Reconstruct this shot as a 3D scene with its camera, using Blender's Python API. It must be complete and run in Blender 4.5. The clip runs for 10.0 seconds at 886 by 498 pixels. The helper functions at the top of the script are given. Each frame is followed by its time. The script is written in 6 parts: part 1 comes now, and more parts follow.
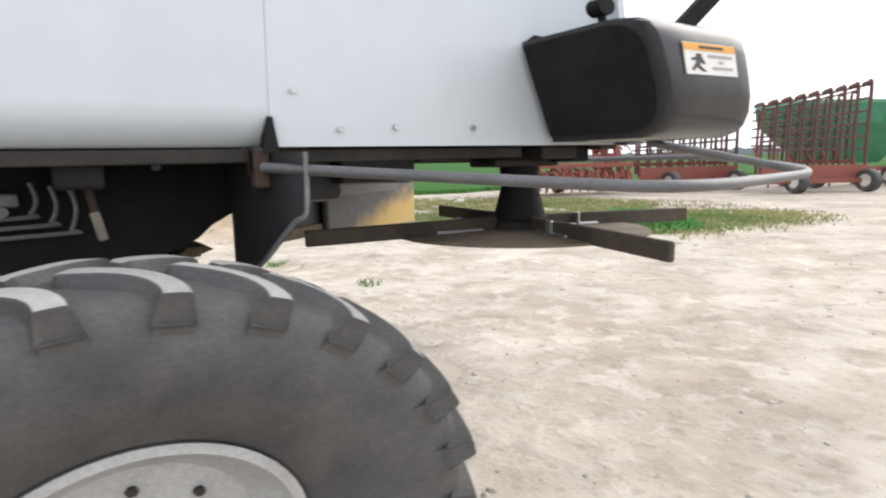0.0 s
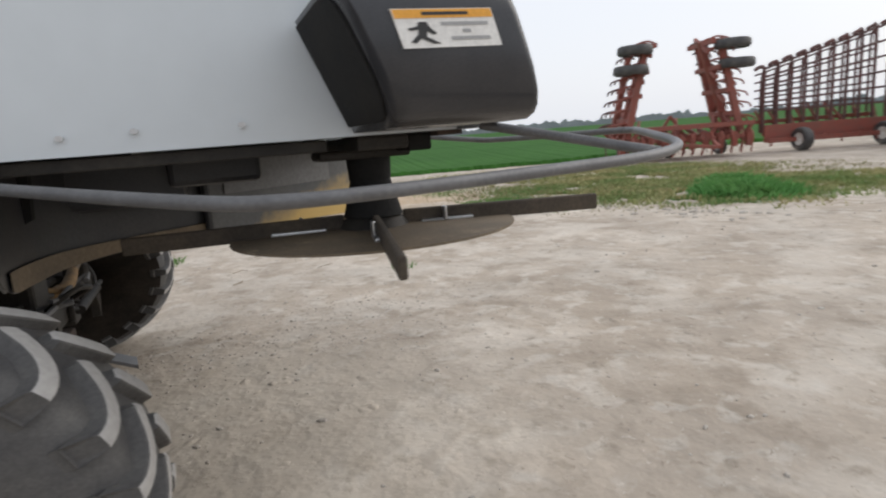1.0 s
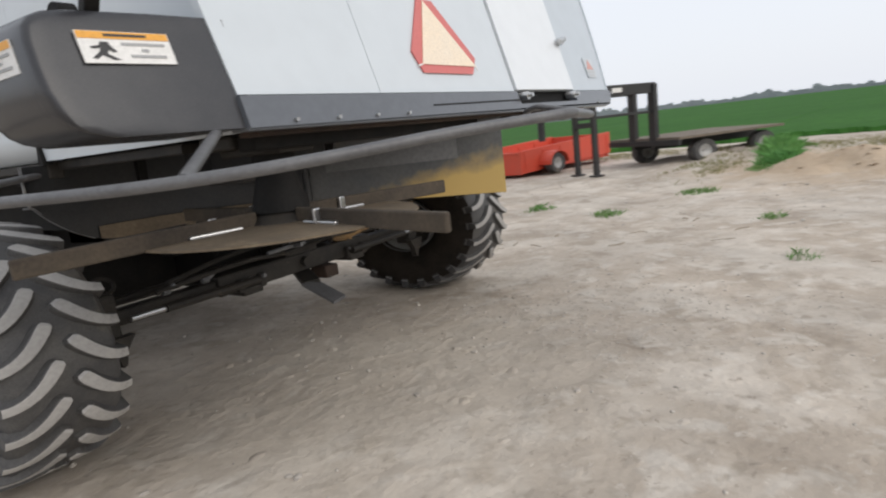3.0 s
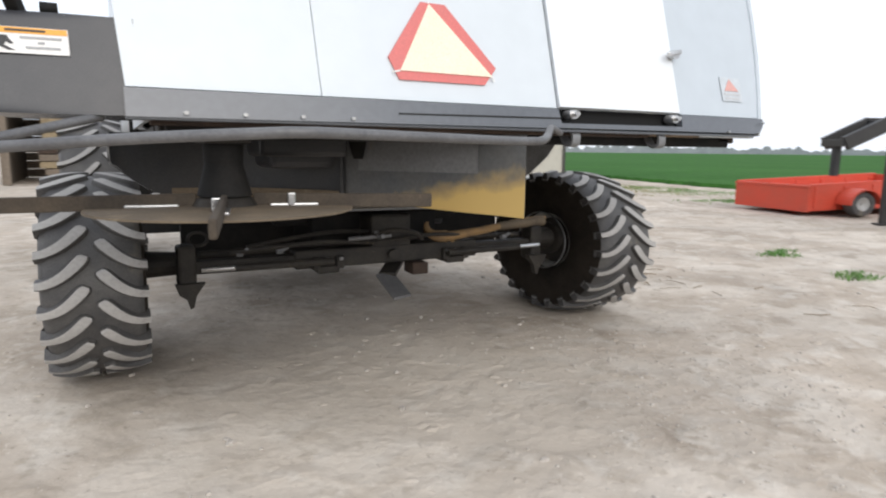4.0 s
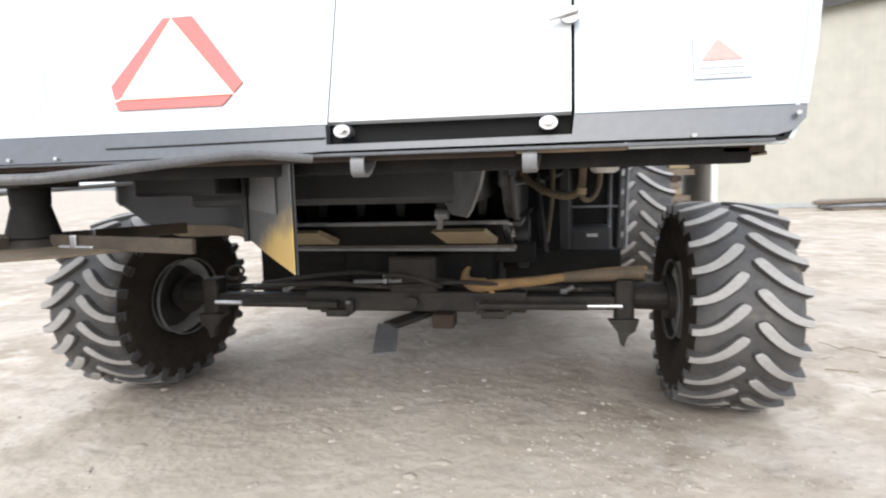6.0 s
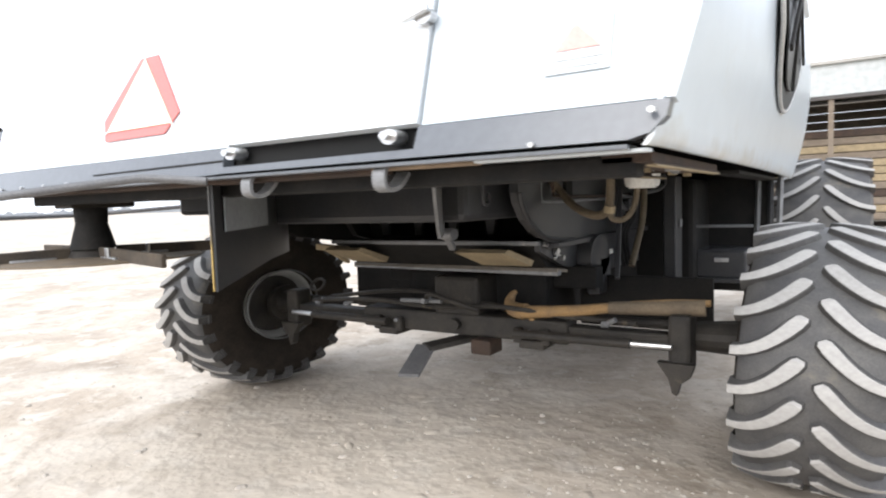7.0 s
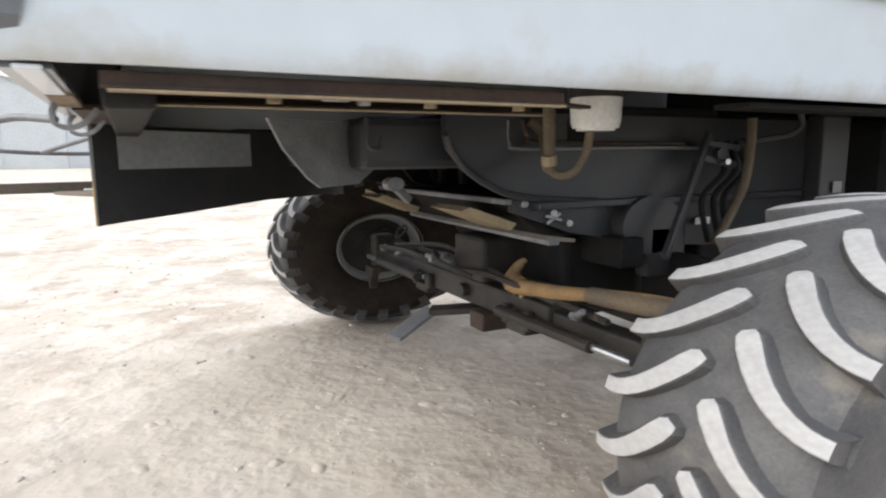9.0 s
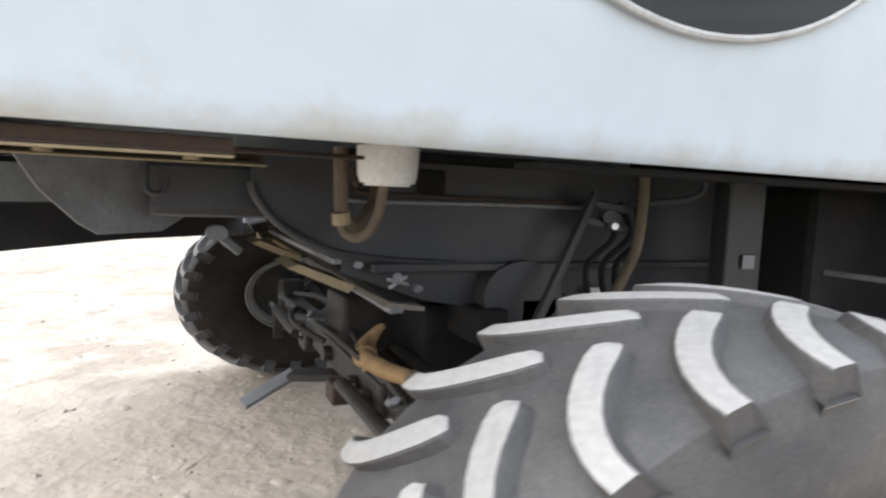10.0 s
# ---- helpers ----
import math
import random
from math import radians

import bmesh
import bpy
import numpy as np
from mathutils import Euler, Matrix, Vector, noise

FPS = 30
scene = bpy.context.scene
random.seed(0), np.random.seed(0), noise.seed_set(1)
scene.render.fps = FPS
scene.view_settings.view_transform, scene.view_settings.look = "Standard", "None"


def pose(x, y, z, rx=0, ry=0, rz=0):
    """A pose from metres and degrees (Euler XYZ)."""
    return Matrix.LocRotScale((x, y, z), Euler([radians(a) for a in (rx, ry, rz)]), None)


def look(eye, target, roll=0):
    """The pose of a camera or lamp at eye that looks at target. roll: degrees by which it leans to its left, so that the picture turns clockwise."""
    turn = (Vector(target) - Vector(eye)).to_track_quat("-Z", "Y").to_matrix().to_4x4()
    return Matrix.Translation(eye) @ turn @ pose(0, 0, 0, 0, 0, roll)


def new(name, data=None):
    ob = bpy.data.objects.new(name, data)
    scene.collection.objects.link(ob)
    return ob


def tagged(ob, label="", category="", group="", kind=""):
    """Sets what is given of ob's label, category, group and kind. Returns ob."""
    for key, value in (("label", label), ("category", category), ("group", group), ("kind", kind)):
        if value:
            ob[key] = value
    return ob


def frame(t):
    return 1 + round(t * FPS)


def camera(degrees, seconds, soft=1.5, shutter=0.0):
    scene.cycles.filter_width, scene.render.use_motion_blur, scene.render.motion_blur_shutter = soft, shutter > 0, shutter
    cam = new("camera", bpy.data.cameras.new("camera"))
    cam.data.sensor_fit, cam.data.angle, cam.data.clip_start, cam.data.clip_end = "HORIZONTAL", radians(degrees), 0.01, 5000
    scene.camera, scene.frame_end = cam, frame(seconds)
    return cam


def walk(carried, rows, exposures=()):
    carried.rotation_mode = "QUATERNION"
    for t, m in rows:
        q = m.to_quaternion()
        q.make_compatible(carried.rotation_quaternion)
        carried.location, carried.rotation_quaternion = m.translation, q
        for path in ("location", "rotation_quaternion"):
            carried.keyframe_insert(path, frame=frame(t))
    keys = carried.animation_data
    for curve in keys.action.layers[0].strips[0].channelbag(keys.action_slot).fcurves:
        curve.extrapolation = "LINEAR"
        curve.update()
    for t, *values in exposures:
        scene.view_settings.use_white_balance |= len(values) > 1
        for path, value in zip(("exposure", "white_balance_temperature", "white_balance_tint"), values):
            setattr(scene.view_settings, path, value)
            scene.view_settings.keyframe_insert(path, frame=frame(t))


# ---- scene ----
cam = camera(71.3, 10.0, soft=2.1, shutter=0.3)
PATH = [
    (0, (-2.98, 2.078, 1.259), (-1.32, 0.999, 0.974), -1.2),
    (0.5, (-3.186, 1.64, 1.265), (-1.44, 0.721, 0.94), -2.9),
    (1, (-3.219, 1.104, 1.282), (-1.38, 0.403, 0.923), -4.4),
    (1.5, (-3.287, 0.576, 1.308), (-1.328, 0.369, 0.964), -1.1),
    (2, (-3.212, 0.049, 1.265), (-1.272, 0.309, 0.851), 0.5),
    (2.5, (-3.062, -0.644, 1.247), (-1.215, 0.044, 0.908), -0.9),
    (2.7, (-2.917, -0.802, 1.243), (-1.149, 0.06, 0.881), -3.7),
    (3.8, (-1.793, -1.78, 1.214), (-0.718, -0.122, 0.906), -1.6),
    (4, (-1.567, -1.842, 1.214), (-0.637, -0.1, 0.899), 0.6),
    (4.5, (-0.921, -1.97, 1.239), (-0.257, -0.102, 0.975), -2.8),
    (5, (-0.315, -1.95, 1.253), (0.027, 0.006, 1.01), -1.4),
    (5.5, (0.277, -1.717, 1.227), (0.4, 0.258, 0.942), -0.4),
    (6, (0.817, -1.521, 1.215), (0.459, 0.434, 0.997), -1.5),
    (7.5, (2.080, -0.584, 1.192), (0.811, 0.951, 1.006), -1.1),
    (8, (2.302, -0.136, 1.184), (0.822, 1.186, 0.942), 0.4),
    (8.5, (2.525, 0.139, 1.173), (0.770, 1.069, 0.950), 1.7),
    (9, (2.514, 0.448, 1.166), (0.750, 1.341, 0.868), -0.4),
    (9.5, (2.420, 0.778, 1.181), (0.657, 1.686, 0.927), 0.9),
    (10, (2.491, 1.193, 1.226), (0.680, 2.021, 1.045), 2.5),
]
walk(cam, [(t, look(eye, target, roll)) for t, eye, target, roll in PATH],
     exposures=[(0, 0.40, 6500, 10), (0.5, -0.10, 6500, 10), (1, -0.38, 6500, 10), (2.7, -0.38, 6500, 10), (3.8, -0.10, 6400, 10), (4.5, 0.20, 6280, 10), (5, 0.30, 6280, 10), (5.5, 0.48, 6280, 10), (6, 0.60, 6280, 10), (7.5, 0.92, 6280, 10), (8.5, 0.86, 6280, 10), (9, 0.80, 6280, 10), (9.5, 0.82, 6280, 10), (10, 0.96, 6280, 10)])

# ---------------------------------------------------------------- light
world = bpy.data.worlds.new("overcast_sky")
scene.world = world
world.use_nodes = True
wn = world.node_tree.nodes
wl = world.node_tree.links
sky = wn.new("ShaderNodeTexSky")
sky.sky_type = 'NISHITA'
sky.sun_disc = False
sky.sun_elevation = radians(34)
sky.sun_rotation = radians(182)
sky.air_density = 1.0
sky.dust_density = 4.0
sky.ozone_density = 1.0
haze = wn.new("ShaderNodeMix")
haze.data_type = 'RGBA'
haze.inputs[0].default_value = 0.80
haze.inputs[7].default_value = (8.6, 8.9, 9.5, 1)     # flat cloud cover over the blue sky
wl.new(sky.outputs[0], haze.inputs[6])
wl.new(haze.outputs[2], wn["Background"].inputs[0])
wn["Background"].inputs[1].default_value = 0.15

sun_data = bpy.data.lights.new("sun", 'SUN')
sun_data.energy = 1.2
sun_data.angle = radians(48)
sun_data.color = (1.0, 0.96, 0.9)
sun = new("sun", sun_data)
sun.matrix_world = look((-0.3, -7.4, 5.0), (0, 0, 0))

ZS = 0.75      # height of round things against their length, throughout the place


# ---------------------------------------------------------------- materials
def mat(name, base, second=None, rough=0.6, metal=0.0, scale=6.0, amount=0.5, fine=60.0, bump=0.15, depth=0.004,
        coat=0.0, spots=None, spot_scale=3.0, spot_at=0.55, randomise=0.0, stretch=(1, 1, 1), spec=0.5):
    """Base colour broken up by a second colour at two scales, stains of a third colour, and a fine relief."""
    m = bpy.data.materials.new(name)
    m.use_nodes = True
    n, l = m.node_tree.nodes, m.node_tree.links
    b = n["Principled BSDF"]
    second = second or tuple(c * 0.8 for c in base)
    co = n.new("ShaderNodeTexCoord")
    mp = n.new("ShaderNodeMapping")
    mp.inputs["Scale"].default_value = stretch
    l.new(co.outputs["Object"], mp.inputs[0])
    n1 = n.new("ShaderNodeTexNoise")
    n1.inputs["Scale"].default_value = scale
    n1.inputs["Detail"].default_value = 6
    n1.inputs["Roughness"].default_value = 0.62
    n2 = n.new("ShaderNodeTexNoise")
    n2.inputs["Scale"].default_value = fine
    n2.inputs["Detail"].default_value = 3
    l.new(mp.outputs[0], n1.inputs["Vector"])
    l.new(mp.outputs[0], n2.inputs["Vector"])
    r1 = n.new("ShaderNodeMapRange")
    r1.inputs[1].default_value, r1.inputs[2].default_value = 0.36, 0.64
    r1.inputs[4].default_value = amount
    l.new(n1.outputs["Fac"], r1.inputs[0])
    mix = n.new("ShaderNodeMix")
    mix.data_type = 'RGBA'
    mix.inputs[6].default_value, mix.inputs[7].default_value = (*base, 1), (*second, 1)
    l.new(r1.outputs[0], mix.inputs[0])
    out = mix.outputs[2]
    r2 = n.new("ShaderNodeMapRange")
    r2.inputs[1].default_value, r2.inputs[2].default_value = 0.3, 0.7
    r2.inputs[3].default_value, r2.inputs[4].default_value = 1 - 0.18 * amount, 1 + 0.18 * amount
    l.new(n2.outputs["Fac"], r2.inputs[0])
    mul = n.new("ShaderNodeMix")
    mul.data_type, mul.blend_type = 'RGBA', 'MULTIPLY'
    mul.inputs[0].default_value = 1
    l.new(out, mul.inputs[6])
    l.new(r2.outputs[0], mul.inputs[7])
    out = mul.outputs[2]
    if spots:
        n3 = n.new("ShaderNodeTexNoise")
        n3.inputs["Scale"].default_value = spot_scale
        n3.inputs["Detail"].default_value = 8
        n3.inputs["Roughness"].default_value = 0.7
        l.new(mp.outputs[0], n3.inputs["Vector"])
        r3 = n.new("ShaderNodeMapRange")
        r3.inputs[1].default_value, r3.inputs[2].default_value = spot_at, spot_at + 0.12
        l.new(n3.outputs["Fac"], r3.inputs[0])
        mx = n.new("ShaderNodeMix")
        mx.data_type = 'RGBA'
        mx.inputs[7].default_value = (*spots, 1)
        l.new(out, mx.inputs[6])
        l.new(r3.outputs[0], mx.inputs[0])
        out = mx.outputs[2]
    if randomise:
        info = n.new("ShaderNodeObjectInfo")
        r4 = n.new("ShaderNodeMapRange")
        r4.inputs[3].default_value, r4.inputs[4].default_value = 1 - randomise, 1 + randomise
        l.new(info.outputs["Random"], r4.inputs[0])
        m4 = n.new("ShaderNodeMix")
        m4.data_type, m4.blend_type = 'RGBA', 'MULTIPLY'
        m4.inputs[0].default_value = 1
        l.new(out, m4.inputs[6])
        l.new(r4.outputs[0], m4.inputs[7])
        out = m4.outputs[2]
    l.new(out, b.inputs["Base Color"])
    b.inputs["Roughness"].default_value = rough
    b.inputs["Metallic"].default_value = metal
    b.inputs["Coat Weight"].default_value = coat
    b.inputs["Coat Roughness"].default_value = 0.2
    b.inputs["Specular IOR Level"].default_value = spec
    if bump:
        bp = n.new("ShaderNodeBump")
        bp.inputs["Strength"].default_value = bump
        bp.inputs["Distance"].default_value = depth
        l.new(n2.outputs["Fac"], bp.inputs["Height"])
        l.new(bp.outputs[0], b.inputs["Normal"])
    return m


def plain(name, base, rough=0.5, metal=0.0):
    return mat(name, base, tuple(c * 0.85 for c in base), rough, metal, 20, 0.5, 120, 0.05)


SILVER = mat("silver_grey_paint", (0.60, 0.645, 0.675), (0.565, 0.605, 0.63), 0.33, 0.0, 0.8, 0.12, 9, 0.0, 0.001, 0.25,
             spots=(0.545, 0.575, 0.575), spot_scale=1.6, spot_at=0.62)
# Darker copy of the silver: weaker light on the right side is mixed in.
SILVER_DIM = mat("dimmed_silver_paint", (0.49, 0.54, 0.58), (0.46, 0.505, 0.54), 0.33, 0.0, 0.8, 0.15, 9, 0.0, 0.001, 0.25,
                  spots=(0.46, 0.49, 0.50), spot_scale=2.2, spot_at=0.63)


def hem_grime(m, z0, z1, colour):
    """Ragged streaks of dried splash along the hem of a painted sheet."""
    n, l = m.node_tree.nodes, m.node_tree.links
    b = n["Principled BSDF"]
    paint = b.inputs["Base Color"].links[0].from_socket
    co = n.new("ShaderNodeTexCoord")
    sep = n.new("ShaderNodeSeparateXYZ")
    l.new(co.outputs["Object"], sep.inputs[0])
    noise = n.new("ShaderNodeTexNoise")
    noise.inputs["Scale"].default_value, noise.inputs["Detail"].default_value, noise.inputs["Roughness"].default_value = 3.0, 9, 0.72
    l.new(co.outputs["Object"], noise.inputs["Vector"])
    rise = n.new("ShaderNodeMapRange")
    for k, v in zip((1, 2, 3, 4), (z0, z1, 0.20, -0.14)):
        rise.inputs[k].default_value = v
    l.new(sep.outputs[2], rise.inputs[0])
    add = n.new("ShaderNodeMath")
    add.operation = 'ADD'
    l.new(noise.outputs["Fac"], add.inputs[0])
    l.new(rise.outputs[0], add.inputs[1])
    cut = n.new("ShaderNodeMapRange")
    for k, v in zip((1, 2, 3, 4), (0.53, 0.76, 0.0, 0.70)):
        cut.inputs[k].default_value = v
    l.new(add.outputs[0], cut.inputs[0])
    mix = n.new("ShaderNodeMix")
    mix.data_type = 'RGBA'
    mix.inputs[7].default_value = (*colour, 1)
    l.new(cut.outputs[0], mix.inputs[0])
    l.new(paint, mix.inputs[6])
    l.new(mix.outputs[2], b.inputs["Base Color"])


hem_grime(SILVER_DIM, 1.30, 1.42, (0.36, 0.335, 0.275))
TWIG = mat("dry_twig_brown", (0.30, 0.24, 0.17), (0.20, 0.16, 0.11), 0.9, 0.0, 9, 0.8, 60, 0.1)
DUSTY = mat("dust_covered_steel", (0.25, 0.22, 0.18), (0.18, 0.158, 0.13), 0.9, 0.0, 9, 0.8, 60, 0.2)
DOOR_WHITE = mat("white_paint", (0.74, 0.77, 0.79), (0.70, 0.73, 0.75), 0.33, 0.0, 0.8, 0.12, 9, 0.0, 0.001, 0.25)
STRIP = mat("dark_grey_paint", (0.105, 0.114, 0.128), (0.086, 0.094, 0.105), 0.28, 0.0, 3, 0.4, 40, 0.0, 0.001, 0.4,
            spots=(0.21, 0.21, 0.20), spot_scale=4, spot_at=0.66)
PLASTIC = mat("black_plastic", (0.031, 0.032, 0.036), (0.046, 0.046, 0.049), 0.27, 0.0, 6, 0.6, 260, 0.04, 0.001,
              spots=(0.06, 0.058, 0.054), spot_scale=4, spot_at=0.64)
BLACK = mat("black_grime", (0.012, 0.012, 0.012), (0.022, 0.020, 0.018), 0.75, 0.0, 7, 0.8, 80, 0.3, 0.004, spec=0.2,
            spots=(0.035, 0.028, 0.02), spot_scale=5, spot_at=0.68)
FRAME = mat("dark_dusty_steel", (0.024, 0.022, 0.020), (0.048, 0.042, 0.035), 0.6, 0.0, 8, 0.8, 90, 0.3, 0.003, spec=0.3,
            spots=(0.16, 0.125, 0.085), spot_scale=6, spot_at=0.62)
CASING = mat("charcoal_sheet_steel", (0.036, 0.037, 0.041), (0.052, 0.050, 0.049), 0.42, 0.0, 5, 0.7, 130, 0.1, 0.002, spec=0.4,
             spots=(0.13, 0.115, 0.09), spot_scale=5, spot_at=0.66)
SHEET = mat("worn_grey_sheet_steel", (0.032, 0.034, 0.037), (0.048, 0.046, 0.045), 0.45, 0.3, 4, 0.8, 110, 0.15, 0.002,
            spots=(0.15, 0.125, 0.09), spot_scale=2.5, spot_at=0.64)
DISC = mat("dusty_brown_plate", (0.185, 0.142, 0.094), (0.115, 0.092, 0.066), 0.8, 0.1, 6, 0.8, 90, 0.2, 0.002,
           spots=(0.33, 0.27, 0.18), spot_scale=4, spot_at=0.6)
TAN = mat("chaff_dust_coat", (0.31, 0.245, 0.15), (0.20, 0.16, 0.10), 0.85, 0.0, 6, 0.8, 90, 0.3, 0.003,
          spots=(0.12, 0.10, 0.075), spot_scale=5, spot_at=0.62)
BAT = mat("dusty_bat_rubber", (0.045, 0.036, 0.028), (0.085, 0.066, 0.046), 0.85, 0.0, 5, 0.9, 90, 0.2, 0.002, spots=(0.17, 0.13, 0.088), spot_scale=3.5, spot_at=0.60)
RAIL = mat("weathered_rail_grey", (0.155, 0.155, 0.158), (0.105, 0.105, 0.108), 0.5, 0.25, 9, 0.8, 120, 0.2, 0.002, spots=(0.30, 0.29, 0.27), spot_scale=5, spot_at=0.62)
SILL_TAN = mat("dust_coated_sill", (0.26, 0.19, 0.125), (0.16, 0.115, 0.08), 0.85, 0.0, 8, 0.8, 80, 0.2, 0.003, spots=(0.34, 0.27, 0.20), spot_scale=5, spot_at=0.6)
PALE_SHEET = mat("pale_grey_sheet_steel", (0.17, 0.172, 0.175), (0.13, 0.13, 0.128), 0.5, 0.1, 4, 0.7, 60, 0.1, 0.002,
                 spots=(0.22, 0.19, 0.14), spot_scale=3, spot_at=0.64)
RUST = mat("rusty_steel", (0.062, 0.038, 0.026), (0.03, 0.021, 0.017), 0.8, 0.1, 9, 0.9, 90, 0.3, 0.003,
           spots=(0.22, 0.16, 0.10), spot_scale=7, spot_at=0.62)
TUBE = mat("weathered_grey_tube", (0.23, 0.235, 0.24), (0.15, 0.15, 0.155), 0.5, 0.3, 9, 0.8, 120, 0.2, 0.002,
           spots=(0.42, 0.41, 0.38), spot_scale=5, spot_at=0.60)
RUBBER = mat("tyre_rubber", (0.050, 0.049, 0.051), (0.096, 0.092, 0.087), 0.60, 0.0, 5, 0.9, 120, 0.2, 0.002,
             spots=(0.17, 0.15, 0.12), spot_scale=2.2, spot_at=0.58)
INNER_RUBBER = mat("dark_brown_rubber", (0.022, 0.018, 0.015), (0.040, 0.032, 0.025), 0.9, 0.0, 6, 0.9, 70, 0.4, 0.004, spec=0.2)
LUG = mat("dusty_worn_rubber", (0.385, 0.375, 0.36), (0.29, 0.282, 0.27), 0.85, 0.0, 7, 0.5, 60, 0.12, 0.002,
          spots=(0.22, 0.213, 0.20), spot_scale=9, spot_at=0.62, randomise=0.10)
RIM = mat("silver_wheel_paint", (0.46, 0.46, 0.45), (0.34, 0.33, 0.31), 0.5, 0.2, 6, 0.7, 100, 0.1, 0.002,
          spots=(0.24, 0.2, 0.15), spot_scale=5, spot_at=0.62)
STEEL = mat("bright_steel", (0.62, 0.62, 0.62), (0.4, 0.4, 0.4), 0.28, 0.9, 12, 0.6, 100, 0.05)
WHITE_PL = mat("white_plastic", (0.74, 0.73, 0.69), (0.62, 0.60, 0.55), 0.5, 0.0, 6, 0.5, 90, 0.05)
HOSE = mat("brown_dusty_hose", (0.095, 0.073, 0.048), (0.16, 0.125, 0.08), 0.8, 0.0, 9, 0.8, 100, 0.2)
STRAP = mat("tan_webbing", (0.34, 0.21, 0.09), (0.20, 0.135, 0.075), 0.85, 0.0, 12, 0.8, 150, 0.3)
SIGN_RED = mat("retroreflective_red", (0.62, 0.155, 0.14), (0.56, 0.165, 0.15), 0.4, 0.0, 14, 0.5, 150, 0.03)
SIGN_PALE = mat("faded_fluorescent", (0.86, 0.72, 0.55), (0.82, 0.74, 0.62), 0.5, 0.0, 5, 0.6, 150, 0.03)
LABEL_WHITE = plain("label_white", (0.78, 0.77, 0.74), 0.45)
LABEL_ORANGE = plain("label_orange", (0.80, 0.38, 0.05), 0.45)
LABEL_INK = plain("label_ink", (0.03, 0.03, 0.03), 0.5)
LABEL_GREY = plain("label_print", (0.36, 0.36, 0.36), 0.5)
STICKER_WHITE = plain("faded_sticker_white", (0.54, 0.58, 0.61), 0.45)
LABEL_FAINT = plain("faded_print", (0.52, 0.53, 0.54), 0.5)
LOGO_RED = plain("logo_red", (0.66, 0.36, 0.32), 0.5)
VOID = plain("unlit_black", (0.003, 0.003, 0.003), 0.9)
GLASS_DARK = plain("dark_opening", (0.010, 0.011, 0.012), 0.6)
IMPL_RED = mat("faded_implement_red", (0.30, 0.078, 0.055), (0.22, 0.085, 0.065), 0.65, 0.0, 4, 0.9, 50, 0.2, 0.004,
               spots=(0.17, 0.10, 0.07), spot_scale=2.5, spot_at=0.60)
IMPL_GREEN = mat("green_wagon_paint", (0.03, 0.19, 0.09), (0.025, 0.14, 0.07), 0.45, 0.0, 2, 0.8, 40, 0.1)
TINE = mat("weathered_tine_steel", (0.17, 0.075, 0.068), (0.095, 0.062, 0.06), 0.7, 0.2, 4, 0.8, 40, 0.1)
SHEEN_GREY = mat("sheen_lifted_grey", (0.27, 0.285, 0.295), (0.21, 0.22, 0.225), 0.5, 0.0, 4, 0.6, 40, 0.05)
ORANGE = mat("orange_trailer_paint", (0.60, 0.068, 0.034), (0.50, 0.08, 0.045), 0.5, 0.0, 3, 0.7, 50, 0.1,
             spots=(0.3, 0.12, 0.07), spot_scale=4, spot_at=0.66)
TRAILER_BLACK = mat("black_trailer_paint", (0.02, 0.02, 0.022), (0.035, 0.034, 0.033), 0.5, 0.1, 3, 0.7, 60, 0.1)
CREAM = mat("cream_ribbed_steel", (0.46, 0.445, 0.385), (0.43, 0.41, 0.355), 0.5, 0.0, 0.4, 0.4, 2, 0.0)
BROWN_TRIM = mat("dark_brown_trim", (0.05, 0.045, 0.042), None, 0.5, 0.0, 3, 0.5, 40, 0.05)
ROOF_METAL = mat("grey_roof_steel", (0.30, 0.29, 0.27), None, 0.45, 0.3, 1, 0.5, 20, 0.05)
GREY_SIDING = mat("pale_grey_siding", (0.42, 0.44, 0.44), (0.36, 0.38, 0.38), 0.6, 0.0, 0.5, 0.6, 6, 0.05)
WOOD = mat("weathered_wood", (0.20, 0.16, 0.12), (0.12, 0.10, 0.08), 0.85, 0.0, 5, 0.8, 60, 0.3, 0.004, stretch=(1, 6, 6))
CAR_BLUE = mat("blue_car_paint", (0.03, 0.09, 0.42), None, 0.35, 0.0, 2, 0.4, 50, 0.0)
CAR_WHITE = mat("white_car_paint", (0.72, 0.72, 0.70), None, 0.35, 0.0, 2, 0.4, 50, 0.0)
STONE = mat("limestone_chips", (0.50, 0.46, 0.41), (0.38, 0.335, 0.285), 0.9, 0.0, 3, 0.9, 40, 0.3)
GRASS = mat("mixed_grass", (0.09, 0.22, 0.05), (0.17, 0.28, 0.08), 0.8, 0.0, 1.2, 1.0, 9, 0.0)
DRY_GRASS = mat("dry_grass", (0.30, 0.26, 0.13), (0.20, 0.20, 0.08), 0.85, 0.0, 1.0, 1.0, 9, 0.0)
WHEAT = mat("young_wheat", (0.034, 0.105, 0.020), (0.048, 0.135, 0.027), 0.95, 0.0, 0.06, 0.8, 3.0, 0.6, 0.05, spec=0.08)
# Distance haze is painted into this pale blue-grey.
FAR_TREES = mat("haze_tinted_woods", (0.26, 0.28, 0.30), (0.32, 0.34, 0.36), 0.95, 0.0, 0.03, 0.9, 0.4, 0.0)


